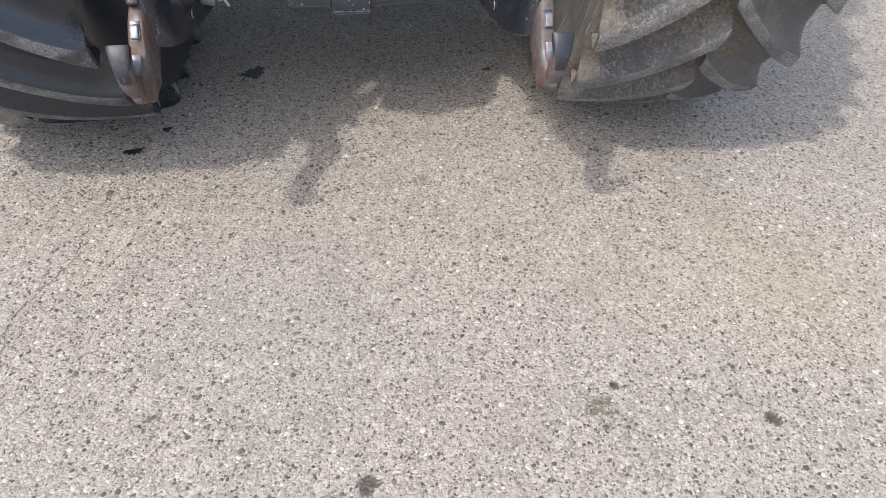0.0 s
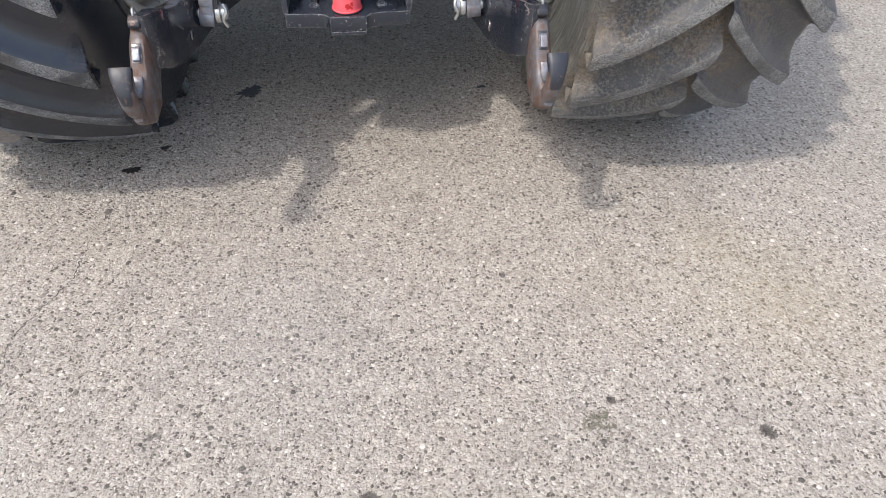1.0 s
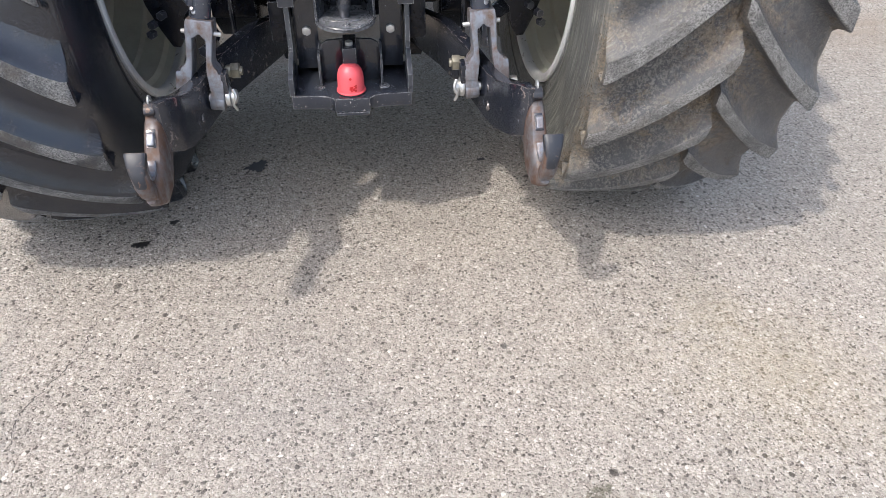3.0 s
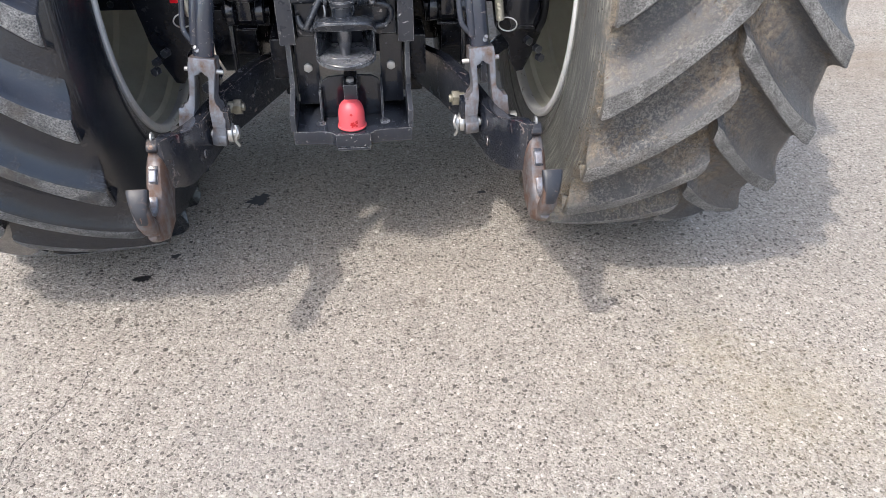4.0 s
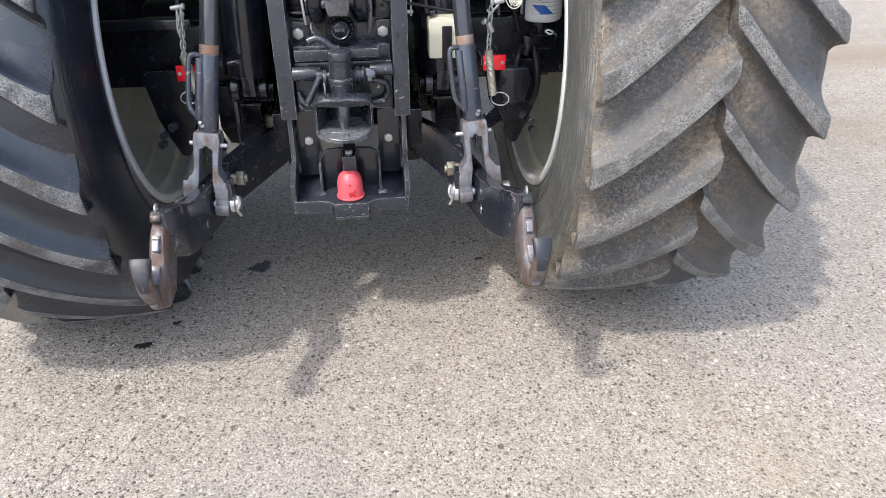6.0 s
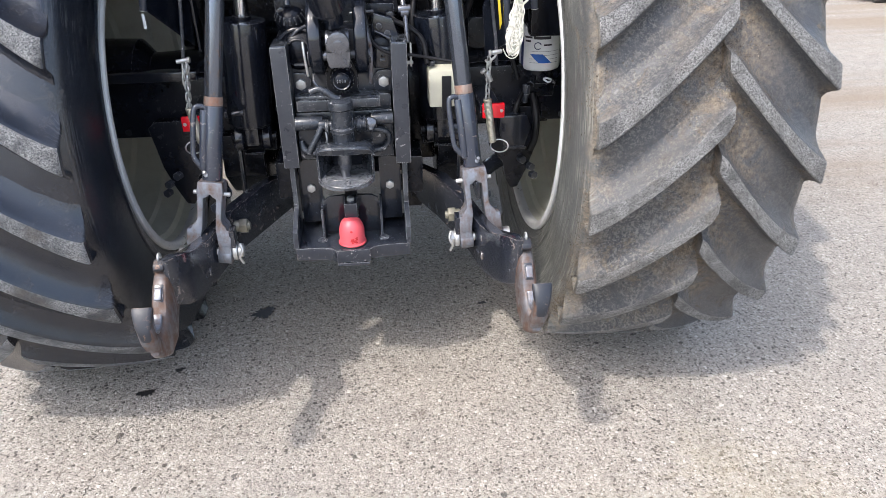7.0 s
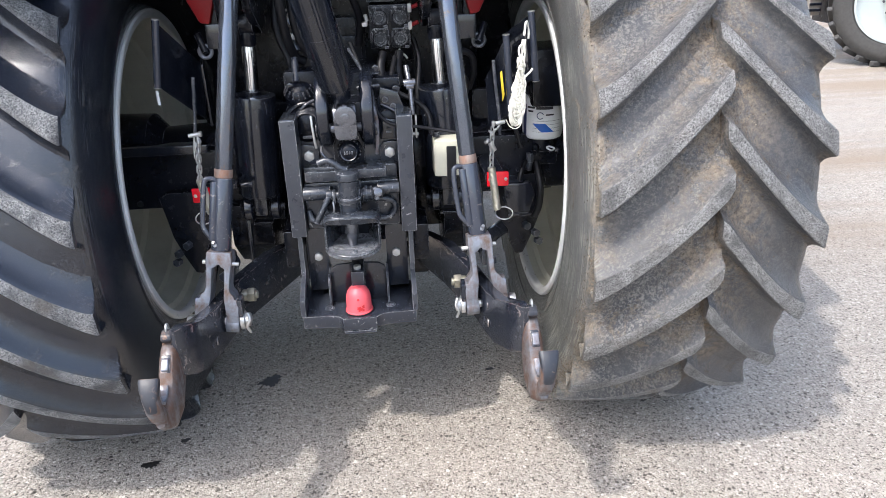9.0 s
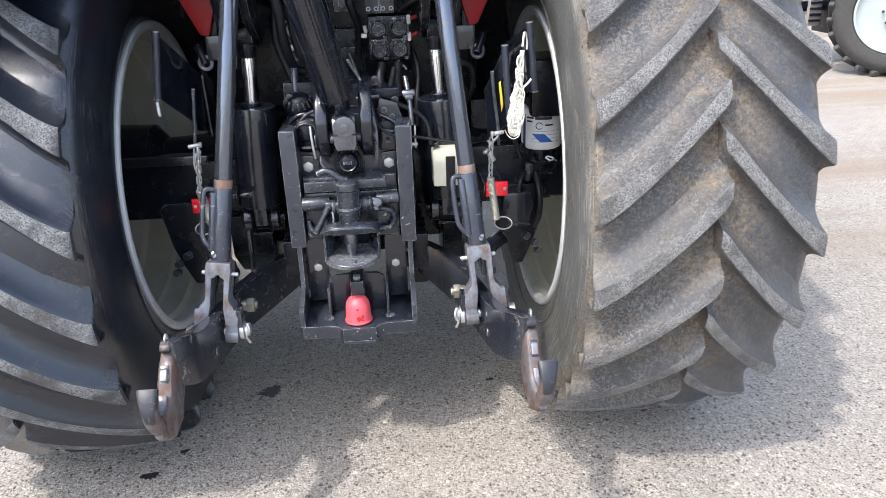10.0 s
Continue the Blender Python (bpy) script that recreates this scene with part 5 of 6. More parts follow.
# side struts from the cylinder feet down to the axle
for s in (-1, 1):
    st = part("check_strut", prism([(-0.23, 0.735), (-0.25, 0.56), (-0.225, 0.55), (-0.20, 0.735)], "x", s * 0.34, s * 0.352, 0.003), M_BLACK, tractor)
    part("axle_bracket", prism([(-0.10, 0.76), (-0.16, 0.74), (-0.16, 0.60), (-0.05, 0.50), (0.12, 0.50), (0.12, 0.76)], "x", s * 0.285, s * 0.42, 0.008), M_BLACK_MATT, tractor)
    part("strut_bolt", bm_join(rod((s * 0.335, -0.31, 0.862), (s * 0.30, -0.31, 0.862), 0.008), hexagon((s * 0.345, -0.31, 0.862), (s, 0, 0), 0.014, 0.012)), M_BLACK, st)
    stab = part("stabiliser", bm_join(tube([(s * 0.40, -0.30, 0.60), (s * 0.44, -0.22, 0.61), (s * 0.50, -0.12, 0.60), (s * 0.56, -0.05, 0.585)], 0.026, 14), box(s * 0.39, s * 0.415, -0.34, -0.26, 0.555, 0.63, 0.006)), M_FRAME, tractor, "black bowed stabiliser strap")
    for at, way, size in (((0.415, -0.33, 0.575), (0.3, -1, 0), 0.018), ((0.565, -0.09, 0.60), (1, -0.4, 0), 0.016), ((0.56, -0.09, 0.565), (1, -0.4, 0), 0.016)):
        part("nut", hexagon((s * at[0], at[1], at[2]), (s * way[0], way[1], way[2]), size, 0.021), M_GREY, stab)
    hang = part("stabiliser_bracket", prism([(s * x, z) for x, z in ((0.44, 0.80), (0.60, 0.80), (0.631, 0.782), (0.618, 0.713), (0.608, 0.648), (0.582, 0.575), (0.555, 0.515), (0.530, 0.512), (0.512, 0.548), (0.50, 0.61), (0.46, 0.66))], "y", -0.17, -0.12, 0.006), M_BLACK_MATT, tractor, "black cast stabiliser bracket under the axle")
    for x, z in ((0.602, 0.562), (0.592, 0.592), (0.56, 0.62)):
        part("bolt", hexagon((s * x, -0.168, z), (s * 0.35, -1, 0), 0.014, 0.022), M_GREY, hang)
    part("link_bracket", box(s * 0.172, s * 0.222, -0.36, -0.20, 0.60, 0.72, 0.008), M_BLACK_MATT, tractor)

# ---- hydraulic couplers ----
valves = part("coupler_block", bm_join(box(0.078, 0.200, -0.13, -0.02, 1.215, 1.345, 0.006)), M_BLACK_MATT, tractor, "block of four hydraulic couplers with black caps")
for ix in range(2):
    for iz in range(2):
        x, z = 0.110 + 0.062 * ix, 1.310 - 0.062 * iz
        cpl = part("coupler", bm_join(box(x - 0.028, x + 0.028, -0.142, -0.12, z - 0.028, z + 0.026, 0.005), box(x - 0.030, x - 0.024, -0.150, -0.12, z - 0.012, z + 0.018, 0.002), box(x + 0.024, x + 0.030, -0.150, -0.12, z - 0.018, z + 0.01, 0.002)), M_BLACK_MATT, valves)
        part("cap_disc", lathe([(0.024, 0.0), (0.024, 0.006), (0.021, 0.009), (0.018, 0.009), (0.0165, 0.006), (0.011, 0.006), (0.010, 0.008), (0.0, 0.008)], (x, -0.143, z - 0.002), (0.03, -1, 0.1), 28), M_BLACK_MATT, cpl)
        part("hinge", bm_join(rod((x - 0.024, -0.148, z + 0.028), (x + 0.024, -0.148, z + 0.028), 0.0035, n=10), box(x - 0.016, x - 0.009, -0.154, -0.140, z + 0.018, z + 0.032, 0.001), box(x + 0.009, x + 0.016, -0.154, -0.140, z + 0.018, z + 0.032, 0.001)), M_FRAME, cpl)
        part("tab", box(x + 0.012, x + 0.024, -0.155, -0.145, z - 0.030, z - 0.022, 0.002), M_GREY, cpl)
for x, z in ((0.205, 1.335), (0.205, 1.285)):
    part("port_plug", bm_join(box(x - 0.009, x + 0.003, -0.15, -0.13, z - 0.014, z + 0.012, 0.004)), M_TAG, valves, "white identification tag")
    part("port_pin", rod((x + 0.002, -0.14, z), (x + 0.022, -0.145, z + 0.008), 0.006), M_RED, valves)
part("port_plug", bm_join(box(0.056, 0.074, -0.15, -0.12, 1.285, 1.298, 0.004), rod((0.072, -0.14, 1.30), (0.068, -0.145, 1.32), 0.006)), M_TAG, valves)
part("clip", tube([(0.165, -0.15, 1.215), (0.172, -0.16, 1.205), (0.182, -0.16, 1.197), (0.188, -0.16, 1.188)], 0.0035, 8), M_ZINC, valves)
part("grey_manifold", bm_join(box(0.075, 0.160, -0.12, -0.02, 1.352, 1.45, 0.004), box(0.115, 0.119, -0.125, -0.11, 1.352, 1.45, 0.001)), M_GREY, valves, "dull grey metal manifold with socket screws")
for x in (0.083, 0.107, 0.127, 0.151):
    part("socket_screw", lathe([(0.0072, -0.004), (0.0072, 0.003), (0.0062, 0.004), (0.0042, 0.004), (0.0040, -0.002)], (x, -0.122, 1.366), (0, -1, 0.1), 16), M_BRIGHT, valves)
    part("screw_recess", lathe([(0.0041, 0.0), (0.0, 0.0)], (x, -0.1215, 1.366), (0, -1, 0.1), 12), M_INK, valves)
left_valves = part("coupler_block", box(-0.17, -0.125, -0.12, -0.02, 1.22, 1.34, 0.006), M_BLACK_MATT, tractor)
for z in (1.315, 1.245):
    part("coupler", lathe([(0.028, -0.02), (0.028, 0.012), (0.022, 0.016), (0.0, 0.010)], (-0.148, -0.12, z), (0.2, -1, 0.1), 24), M_BLACK, left_valves)
    part("hinge", bm_join(rod((-0.172, -0.138, z + 0.026), (-0.128, -0.138, z + 0.026), 0.004, n=10), box(-0.158, -0.14, -0.142, -0.13, z + 0.01, z + 0.026, 0.002)), M_BRIGHT, left_valves)
part("back_panel", bm_join(box(-0.06, 0.22, 0.10, 0.16, 1.14, 1.42, 0.006), box(-0.05, 0.06, 0.0, 0.10, 1.16, 1.30, 0.006), box(-0.03, 0.05, -0.02, 0.0, 1.17, 1.245, 0.01), box(-0.06, 0.055, -0.06, 0.02, 1.385, 1.46, 0.006)), M_BLACK_MATT, gearbox)
part("grey_tab", prism([(-0.02, 1.36), (0.035, 1.36), (0.04, 1.372), (0.04, 1.47), (-0.03, 1.47)], "y", -0.10, -0.085, 0.004), M_GREY, gearbox)
part("panel_bolt", hexagon((0.005, -0.10, 1.385), (0, -1, 0), 0.013, 0.01), M_GREY, gearbox)
cap_at, cap_up = Vector((-0.132, -0.305, 1.124)), Vector((0, -0.42, 0.91)).normalized()
acc = part("breather_ball", lathe([(0.0, -0.044), (0.022, -0.039), (0.038, -0.024), (0.0445, 0.0), (0.0445, 0.008), (0.041, 0.018), (0.030, 0.030), (0.016, 0.036), (0.0, 0.038)], cap_at, cap_up, 40), M_BLACK_MATT, tractor, "round black ribbed filler cap")
out = cap_up.orthogonal().normalized()
for k in range(16):
    side = Matrix.Rotation(2 * math.pi * k / 16, 3, cap_up) @ out
    part("knurl", rod(cap_at + side * 0.0425 + cap_up * 0.010, cap_at + side * 0.033 + cap_up * 0.028, 0.0034, n=8, edge=0), M_BLACK_MATT, acc)
part("stem", rod((-0.137, -0.315, 1.16), (-0.140, -0.27, 1.22), 0.010), M_GREY, acc)
cyl_hoses = [([(-0.20, -0.28, 1.55), (-0.165, -0.30, 1.40), (-0.16, -0.27, 1.30), (-0.145, -0.22, 1.22), (-0.12, -0.2, 1.2)], 0.014),
             ([(-0.10, -0.24, 1.50), (-0.135, -0.26, 1.38), (-0.125, -0.24, 1.27), (-0.10, -0.22, 1.22)], 0.011),
             ([(0.02, -0.22, 1.25), (0.05, -0.30, 1.185), (0.075, -0.36, 1.14), (0.09, -0.38, 1.075), (0.13, -0.40, 1.045), (0.20, -0.40, 1.035), (0.25, -0.40, 1.025), (0.31, -0.41, 1.015)], 0.0042),
             ([(0.15, -0.2, 1.20), (0.135, -0.27, 1.15), (0.15, -0.30, 1.115), (0.20, -0.31, 1.09), (0.235, -0.32, 1.055), (0.245, -0.34, 0.995)], 0.0075)]
cyl_hoses += [([(0.115, -0.17, 1.21), (0.105, -0.20, 1.17), (0.115, -0.22, 1.12)], 0.013), ([(0.165, -0.17, 1.21), (0.155, -0.20, 1.17), (0.16, -0.22, 1.12)], 0.013),
             ([(0.30, -0.16, 1.14), (0.345, -0.17, 1.20), (0.385, -0.16, 1.19), (0.395, -0.14, 1.14), (0.38, -0.12, 1.08)], 0.010), ([(0.31, -0.16, 1.09), (0.35, -0.18, 1.13), (0.372, -0.16, 1.10), (0.36, -0.14, 1.05)], 0.009),
             ([(0.18, -0.1, 1.36), (0.22, -0.12, 1.385), (0.28, -0.1, 1.39), (0.33, -0.08, 1.37)], 0.010)]
cyl_hoses += [([(0.02, -0.1, 1.46), (0.03, -0.12, 1.38), (0.05, -0.08, 1.30), (0.04, -0.05, 1.22)], 0.012), ([(-0.19, -0.12, 1.42), (-0.2, -0.15, 1.3), (-0.17, -0.16, 1.2), (-0.15, -0.2, 1.15)], 0.011), ([(0.21, -0.1, 1.24), (0.225, -0.14, 1.18), (0.215, -0.18, 1.10), (0.21, -0.2, 1.02)], 0.009),
              ([(-0.36, -0.10, 1.2), (-0.36, -0.14, 1.1), (-0.375, -0.12, 1.0), (-0.36, -0.1, 0.95)], 0.012), ([(0.56, -0.16, 0.84), (0.54, -0.2, 0.82), (0.53, -0.2, 0.76), (0.55, -0.18, 0.72)], 0.008), ([(0.52, -0.06, 1.0), (0.53, -0.12, 0.95), (0.55, -0.14, 0.88)], 0.007)]
for pts, r in cyl_hoses:
    part("hose", tube(pts, r, 12), M_RUBBER_HOSE, tractor)
part("grey_cable", tube([(0.015, -0.24, 1.235), (0.045, -0.31, 1.195), (0.070, -0.36, 1.15), (0.078, -0.385, 1.11), (0.086, -0.40, 1.06)], 0.0045, 10), M_GREY, tractor)
quick = part("quick_release", bm_join(rod((0.178, -0.30, 1.19), (0.186, -0.34, 1.135), 0.0075), rod((0.168, -0.333, 1.146), (0.203, -0.333, 1.148), 0.011), rod((0.175, -0.333, 1.138), (0.197, -0.333, 1.138), 0.012), rod((0.187, -0.34, 1.13), (0.190, -0.36, 1.06), 0.007)), M_EYE, tractor, "bright metal cable end with clevis")
part("clevis", bm_join(box(0.182, 0.187, -0.37, -0.355, 0.995, 1.06, 0.001), box(0.195, 0.200, -0.37, -0.355, 0.995, 1.06, 0.001), rod((0.178, -0.362, 1.005), (0.204, -0.362, 1.005), 0.005)), M_ZINC, quick)
part("tee_bar", bm_join(rod((0.035, -0.365, 1.145), (0.10, -0.365, 1.15), 0.005), rod((0.05, -0.365, 1.138), (0.052, -0.365, 1.155), 0.009)), M_FRAME, tractor)
part("link_plate", bm_join(prism([(0.085, 1.09), (0.10, 1.14), (0.15, 1.125), (0.165, 1.08), (0.15, 1.05), (0.09, 1.06)], "y", -0.345, -0.33, 0.004)), M_BLACK, tractor)
for x, z in ((0.112, 1.105), (0.135, 1.085)):
    part("rivet", lathe([(0.0, 0.005), (0.008, 0.004), (0.010, 0.0)], (x, -0.346, z), (0, -1, 0), 16), M_GREY, tractor)

# ---- plastic reservoir ----
tank = part("reservoir", bm_join(box(0.246, 0.332, -0.36, -0.28, 0.868, 0.978, 0.010)), M_TANK, tractor, "yellowed white plastic reservoir with black strap")
part("strap", box(0.284, 0.312, -0.366, -0.275, 0.858, 0.962, 0.003), M_RUBBER_HOSE, tank)
part("filler", rod((0.258, -0.32, 0.982), (0.258, -0.32, 0.996), 0.010), M_GREY, tank)

# ---- compressed air dryer ----
dryer = part("air_dryer", lathe([(0.0, 0.0), (0.056, 0.0), (0.063, 0.004), (0.066, 0.012), (0.066, 0.125), (0.062, 0.134), (0.05, 0.138), (0.0, 0.138)], (0.626, -0.10, 0.908), (0, 0, 1), 56), M_WHITE, tractor, "white air dryer canister with blue print")


def wrap(a0, a1, z0, z1, skew=0.0, n=10, r=0.0666):
    """A printed field on the canister, from angle a0 to a1 (degrees, 0 faces backwards)."""
    bm = bmesh.new()
    m = 8
    grid = []
    for j in range(m + 1):
        w = j / m
        line = []
        for i in range(n + 1):
            p = radians(a0 + (a1 - a0) * i / n - skew * w)
            line.append(bm.verts.new((0.626 + r * math.sin(p), -0.10 - r * math.cos(p), 0.908 + z0 + (z1 - z0) * w)))
        grid.append(line)
    for a, b in zip(grid, grid[1:]):
        for i in range(n):
            bm.faces.new((a[i], a[i + 1], b[i + 1], b[i]))
    bmesh.ops.recalc_face_normals(bm, faces=bm.faces)
    return bm


part("blue_field", wrap(-14, 22, 0.028, 0.056, 26), M_BLUE, dryer, "slanted blue block")
part("side_field", wrap(-74, -62, 0.012, 0.115), M_NAVY, dryer)
for a0, a1, z0, z1 in ((-30, 18, 0.102, 0.111), (-58, -34, 0.104, 0.110), (-56, -38, 0.092, 0.098), (-2, 22, 0.082, 0.087)):
    part("print_bar", wrap(a0, a1, z0, z1), M_INK, dryer)
for z in (0.028, 0.040, 0.052, 0.064):
    part("print_line", wrap(-40, 45, z, z + 0.0008, 0, 10, 0.0663), M_GREY, dryer)
ring = []
for k in range(17):
    a = radians(20 + 300 * k / 16)
    t = radians(-18) + 0.16 * math.cos(a)
    ring.append((0.626 + 0.0668 * math.sin(t), -0.10 - 0.0668 * math.cos(t), 0.908 + 0.082 + 0.0105 * math.sin(a)))
part("print_ring", tube(ring, 0.0014, 6, 0), M_NAVY, dryer)
part("dryer_base", bm_join(rod((0.626, -0.10, 0.908), (0.626, -0.10, 0.865), 0.048, n=32), box(0.585, 0.67, -0.14, -0.05, 0.82, 0.868, 0.006), rod((0.60, -0.14, 0.885), (0.585, -0.17, 0.87), 0.012), rod((0.65, -0.15, 0.878), (0.67, -0.165, 0.87), 0.010)), M_BLACK_MATT, dryer)
part("fitting", bm_join(hexagon((0.575, -0.16, 0.868), (0, 0, -1), 0.013, 0.03), rod((0.575, -0.16, 0.838), (0.57, -0.16, 0.81), 0.010)), M_GREY, dryer)
part("hang_tag", tube([(0.63, -0.155, 0.882), (0.645, -0.162, 0.874), (0.655, -0.162, 0.88), (0.64, -0.158, 0.886), (0.63, -0.155, 0.882)], 0.003, 6), M_ZINC, dryer)
part("brake_hose", tube([(0.60, -0.14, 0.83), (0.605, -0.19, 0.77), (0.60, -0.2, 0.70), (0.585, -0.2, 0.66)], 0.012, 12), M_RUBBER_HOSE, dryer)
part("mount_panel", bm_join(box(0.40, 0.68, -0.04, -0.01, 0.70, 1.06, 0.006), box(0.575, 0.70, -0.185, 0.02, 1.022, 1.20, 0.012)), M_BLACK_MATT, tractor)
part("step_plate", bm_join(prism([(0.475, 0.80), (0.56, 0.80), (0.575, 0.76), (0.555, 0.695), (0.49, 0.695), (0.47, 0.75)], "y", -0.26, -0.22, 0.006), box(0.485, 0.56, -0.265, -0.255, 0.690, 0.698, 0.002)), M_BLACK, tractor)
for s in (-1, 1):
    x0 = 0.405 if s > 0 else 0.418
    wd = 0.066 if s > 0 else 0.052
    refl = part("reflector", box(s * x0, s * (x0 + wd), -0.358, -0.345, 0.828, 0.872, 0.003), M_REFLECT, tractor, "small red rectangular reflector")
    for dx in (0.008, wd - 0.009):
        part("screw", lathe([(0.0, 0.004), (0.004, 0.003), (0.0055, 0.0)], (s * (x0 + dx), -0.358, 0.850), (0, -1, 0), 14), M_ZINC, refl)
    part("reflector_arm", box(s * 0.40, s * 0.46, -0.345, -0.12, 0.84, 0.865, 0.004), M_BLACK_MATT, tractor)

# ---- folded marker brackets beside the wheels ----
def marker_panel(name, corners, label):
    """A thin folded sheet between four corners, rear-top, rear-bottom, front-bottom, front-top, with a rolled rear edge."""
    c = [Vector(p) for p in corners]
    nrm = (c[1] - c[0]).cross(c[3] - c[0]).normalized() * 0.0025
    bm = bmesh.new()
    a = [bm.verts.new(p + nrm) for p in c]
    b = [bm.verts.new(p - nrm) for p in c]
    bm.faces.new(a)
    bm.faces.new(b[::-1])
    for i in range(4):
        j = (i + 1) % 4
        bm.faces.new((a[j], a[i], b[i], b[j]))
    bmesh.ops.recalc_face_normals(bm, faces=bm.faces)
    ob = part(name, bm, M_BLACK, tractor, label)
    v = (c[1] - c[0]).normalized()
    part("rolled_edge", lathe([(0.006, -0.006), (0.0102, -0.006), (0.0102, (c[1] - c[0]).length + 0.006), (0.006, (c[1] - c[0]).length + 0.006)], c[0], v, 20, True), M_SLEEVE, ob)
    for end in (c[0] - v * 0.0065, c[1] + v * 0.0065):
        part("tube_end", lathe([(0.0062, -0.001), (0.0104, -0.001), (0.0104, 0.001), (0.0062, 0.001)], end, v, 20, True), M_ZINC, ob)
    return ob


pl = marker_panel("marker_panel", [(-0.487, -0.35, 1.342), (-0.512, -0.35, 1.174), (-0.452, -0.12, 1.02), (-0.44, -0.12, 1.19)], "black folded sheet-metal panel with rolled edge")
part("scratched_lip", box(-0.520, -0.512, -0.352, -0.348, 1.12, 1.16, 0.001), M_WHITE, pl)
part("side_flange", prism([(-0.13, 1.19), (-0.11, 1.215), (0.0, 1.15), (0.0, 0.95), (-0.12, 1.0)], "x", -0.442, -0.434, 0.002), M_BLACK, pl)
marker_panel("marker_panel", [(0.532, -0.35, 1.325), (0.549, -0.35, 1.145), (0.475, -0.22, 1.08), (0.482, -0.22, 1.258)], "black folded sheet-metal panel hung with rope")
pr2 = marker_panel("marker_panel", [(0.462, -0.35, 1.265), (0.478, -0.35, 1.05), (0.43, -0.24, 0.98), (0.42, -0.24, 1.13)], "narrow black folded sheet-metal panel")
part("sticker", prism([(0.447, 1.165), (0.453, 1.17), (0.461, 1.10), (0.455, 1.08)], "y", -0.335, -0.333, 0.0005), M_YELLOW, pr2)
part("wire_stay", tube([(0.418, -0.40, 1.21), (0.424, -0.40, 1.14), (0.434, -0.40, 1.06), (0.437, -0.40, 1.0)], 0.0045, 10), M_GREY, pr2)
part("shackle", bm_join(rod((0.422, -0.41, 1.035), (0.450, -0.405, 1.038), 0.006), hexagon((0.420, -0.41, 1.035), (-1, 0, 0), 0.009, 0.008)), M_ZINC, pr2)


def link_mesh():
    pts = []
    for k in range(16):
        a = 2 * math.pi * k / 16
        pts.append((0.0065 * math.cos(a), 0, 0.0105 * math.sin(a) + (0.004 if math.sin(a) > 0 else -0.004)))
    return finish(tube(pts, 0.0023, 6, 0, True), "chain_link", M_ZINC)


CHAIN = link_mesh()


def hang_chain(parent, a, b, count):
    a, b = Vector(a), Vector(b)
    for k in range(count):
        ob = new("chain_link", CHAIN)
        ob.parent = parent
        p = a.lerp(b, k / (count - 1))
        ob.matrix_basis = Matrix.Translation(p) @ (b - a).to_track_quat("-Z", "Y").to_matrix().to_4x4() @ Matrix.Rotation(radians(30 + 90 * (k % 2)), 4, "Z")


def spring_set(s, hook_top, chain_top, chain_bottom, spring_bottom):
    a, b = Vector(chain_bottom), Vector(spring_bottom)
    d = (b - a)
    u = d.orthogonal().normalized()
    v = d.normalized().cross(u)
    pts = [a + d * (k / 380) + 0.0098 * (math.cos(k * 0.6) * u + math.sin(k * 0.6) * v) for k in range(381)]
    sp = part("return_spring", bm_join(tube(pts, 0.0022, 5, 0), rod(a, b, 0.0096, n=14)), M_SPRING, tractor, "tight coil spring on a short chain")
    part("spring_hook", tube([Vector(hook_top), Vector(hook_top).lerp(Vector(chain_top), 0.6) + Vector((0.006, 0, 0)), Vector(chain_top) + Vector((0.008, 0, 0.004)), Vector(chain_top) + Vector((0.0, 0, -0.008)), Vector(chain_top) + Vector((-0.01, 0, 0.004))], 0.0033, 8), M_ZINC, sp)
    hang_chain(sp, chain_top, chain_bottom, 8)
    c = b + Vector((s * 0.02, -0.005, -0.012))
    part("split_ring", tube([(c.x + 0.026 * math.cos(t), c.y + 0.02 * math.sin(t), c.z + 0.012 * math.sin(t)) for t in (2 * math.pi * k / 24 for k in range(24))], 0.002, 6, 0, True), M_ZINC, sp)


spring_set(1, (0.437, -0.405, 1.035), (0.412, -0.42, 1.015), (0.409, -0.42, 0.908), (0.426, -0.42, 0.778))
spring_set(-1, (-0.416, -0.405, 1.045), (-0.412, -0.42, 1.025), (-0.423, -0.42, 0.918), (-0.412, -0.40, 0.81))
part("wire_stay", tube([(-0.400, -0.40, 1.20), (-0.412, -0.40, 1.10), (-0.420, -0.40, 1.045)], 0.0045, 10), M_GREY, pl)
part("shackle", bm_join(rod((-0.437, -0.41, 1.043), (-0.409, -0.405, 1.046), 0.006), hexagon((-0.409, -0.405, 1.046), (1, 0, 0), 0.009, 0.008)), M_ZINC, pl)
part("hanging_clip", tube([(-0.422, -0.405, 1.04), (-0.428, -0.41, 0.99), (-0.424, -0.41, 0.975), (-0.414, -0.41, 0.985)], 0.003, 8), M_ZINC, pl)
tag = part("bright_clip", bm_join(rod((0.405, -0.42, 0.985), (0.418, -0.42, 0.958), 0.008), rod((0.392, -0.425, 0.992), (0.398, -0.425, 0.986), 0.009)), M_ZINC, tractor)

# pull rings on the lift arms
for s in (-1, 1):
    ringp = part("hook_ring", tube([(s * 0.405 + 0.018 * math.cos(t), -0.19, 1.238 + 0.018 * math.sin(t)) for t in (2 * math.pi * k / 20 for k in range(20))], 0.0055, 8, 0, True), M_CAST if s < 0 else M_GREY, tractor, "worn steel ring")
    part("ring_pin", bm_join(rod((s * 0.425, -0.17, 1.285), (s * 0.402, -0.20, 1.235), 0.011), box(s * 0.36, s * 0.40, -0.18, -0.14, 1.25, 1.36, 0.006)), M_BLACK_MATT, ringp)

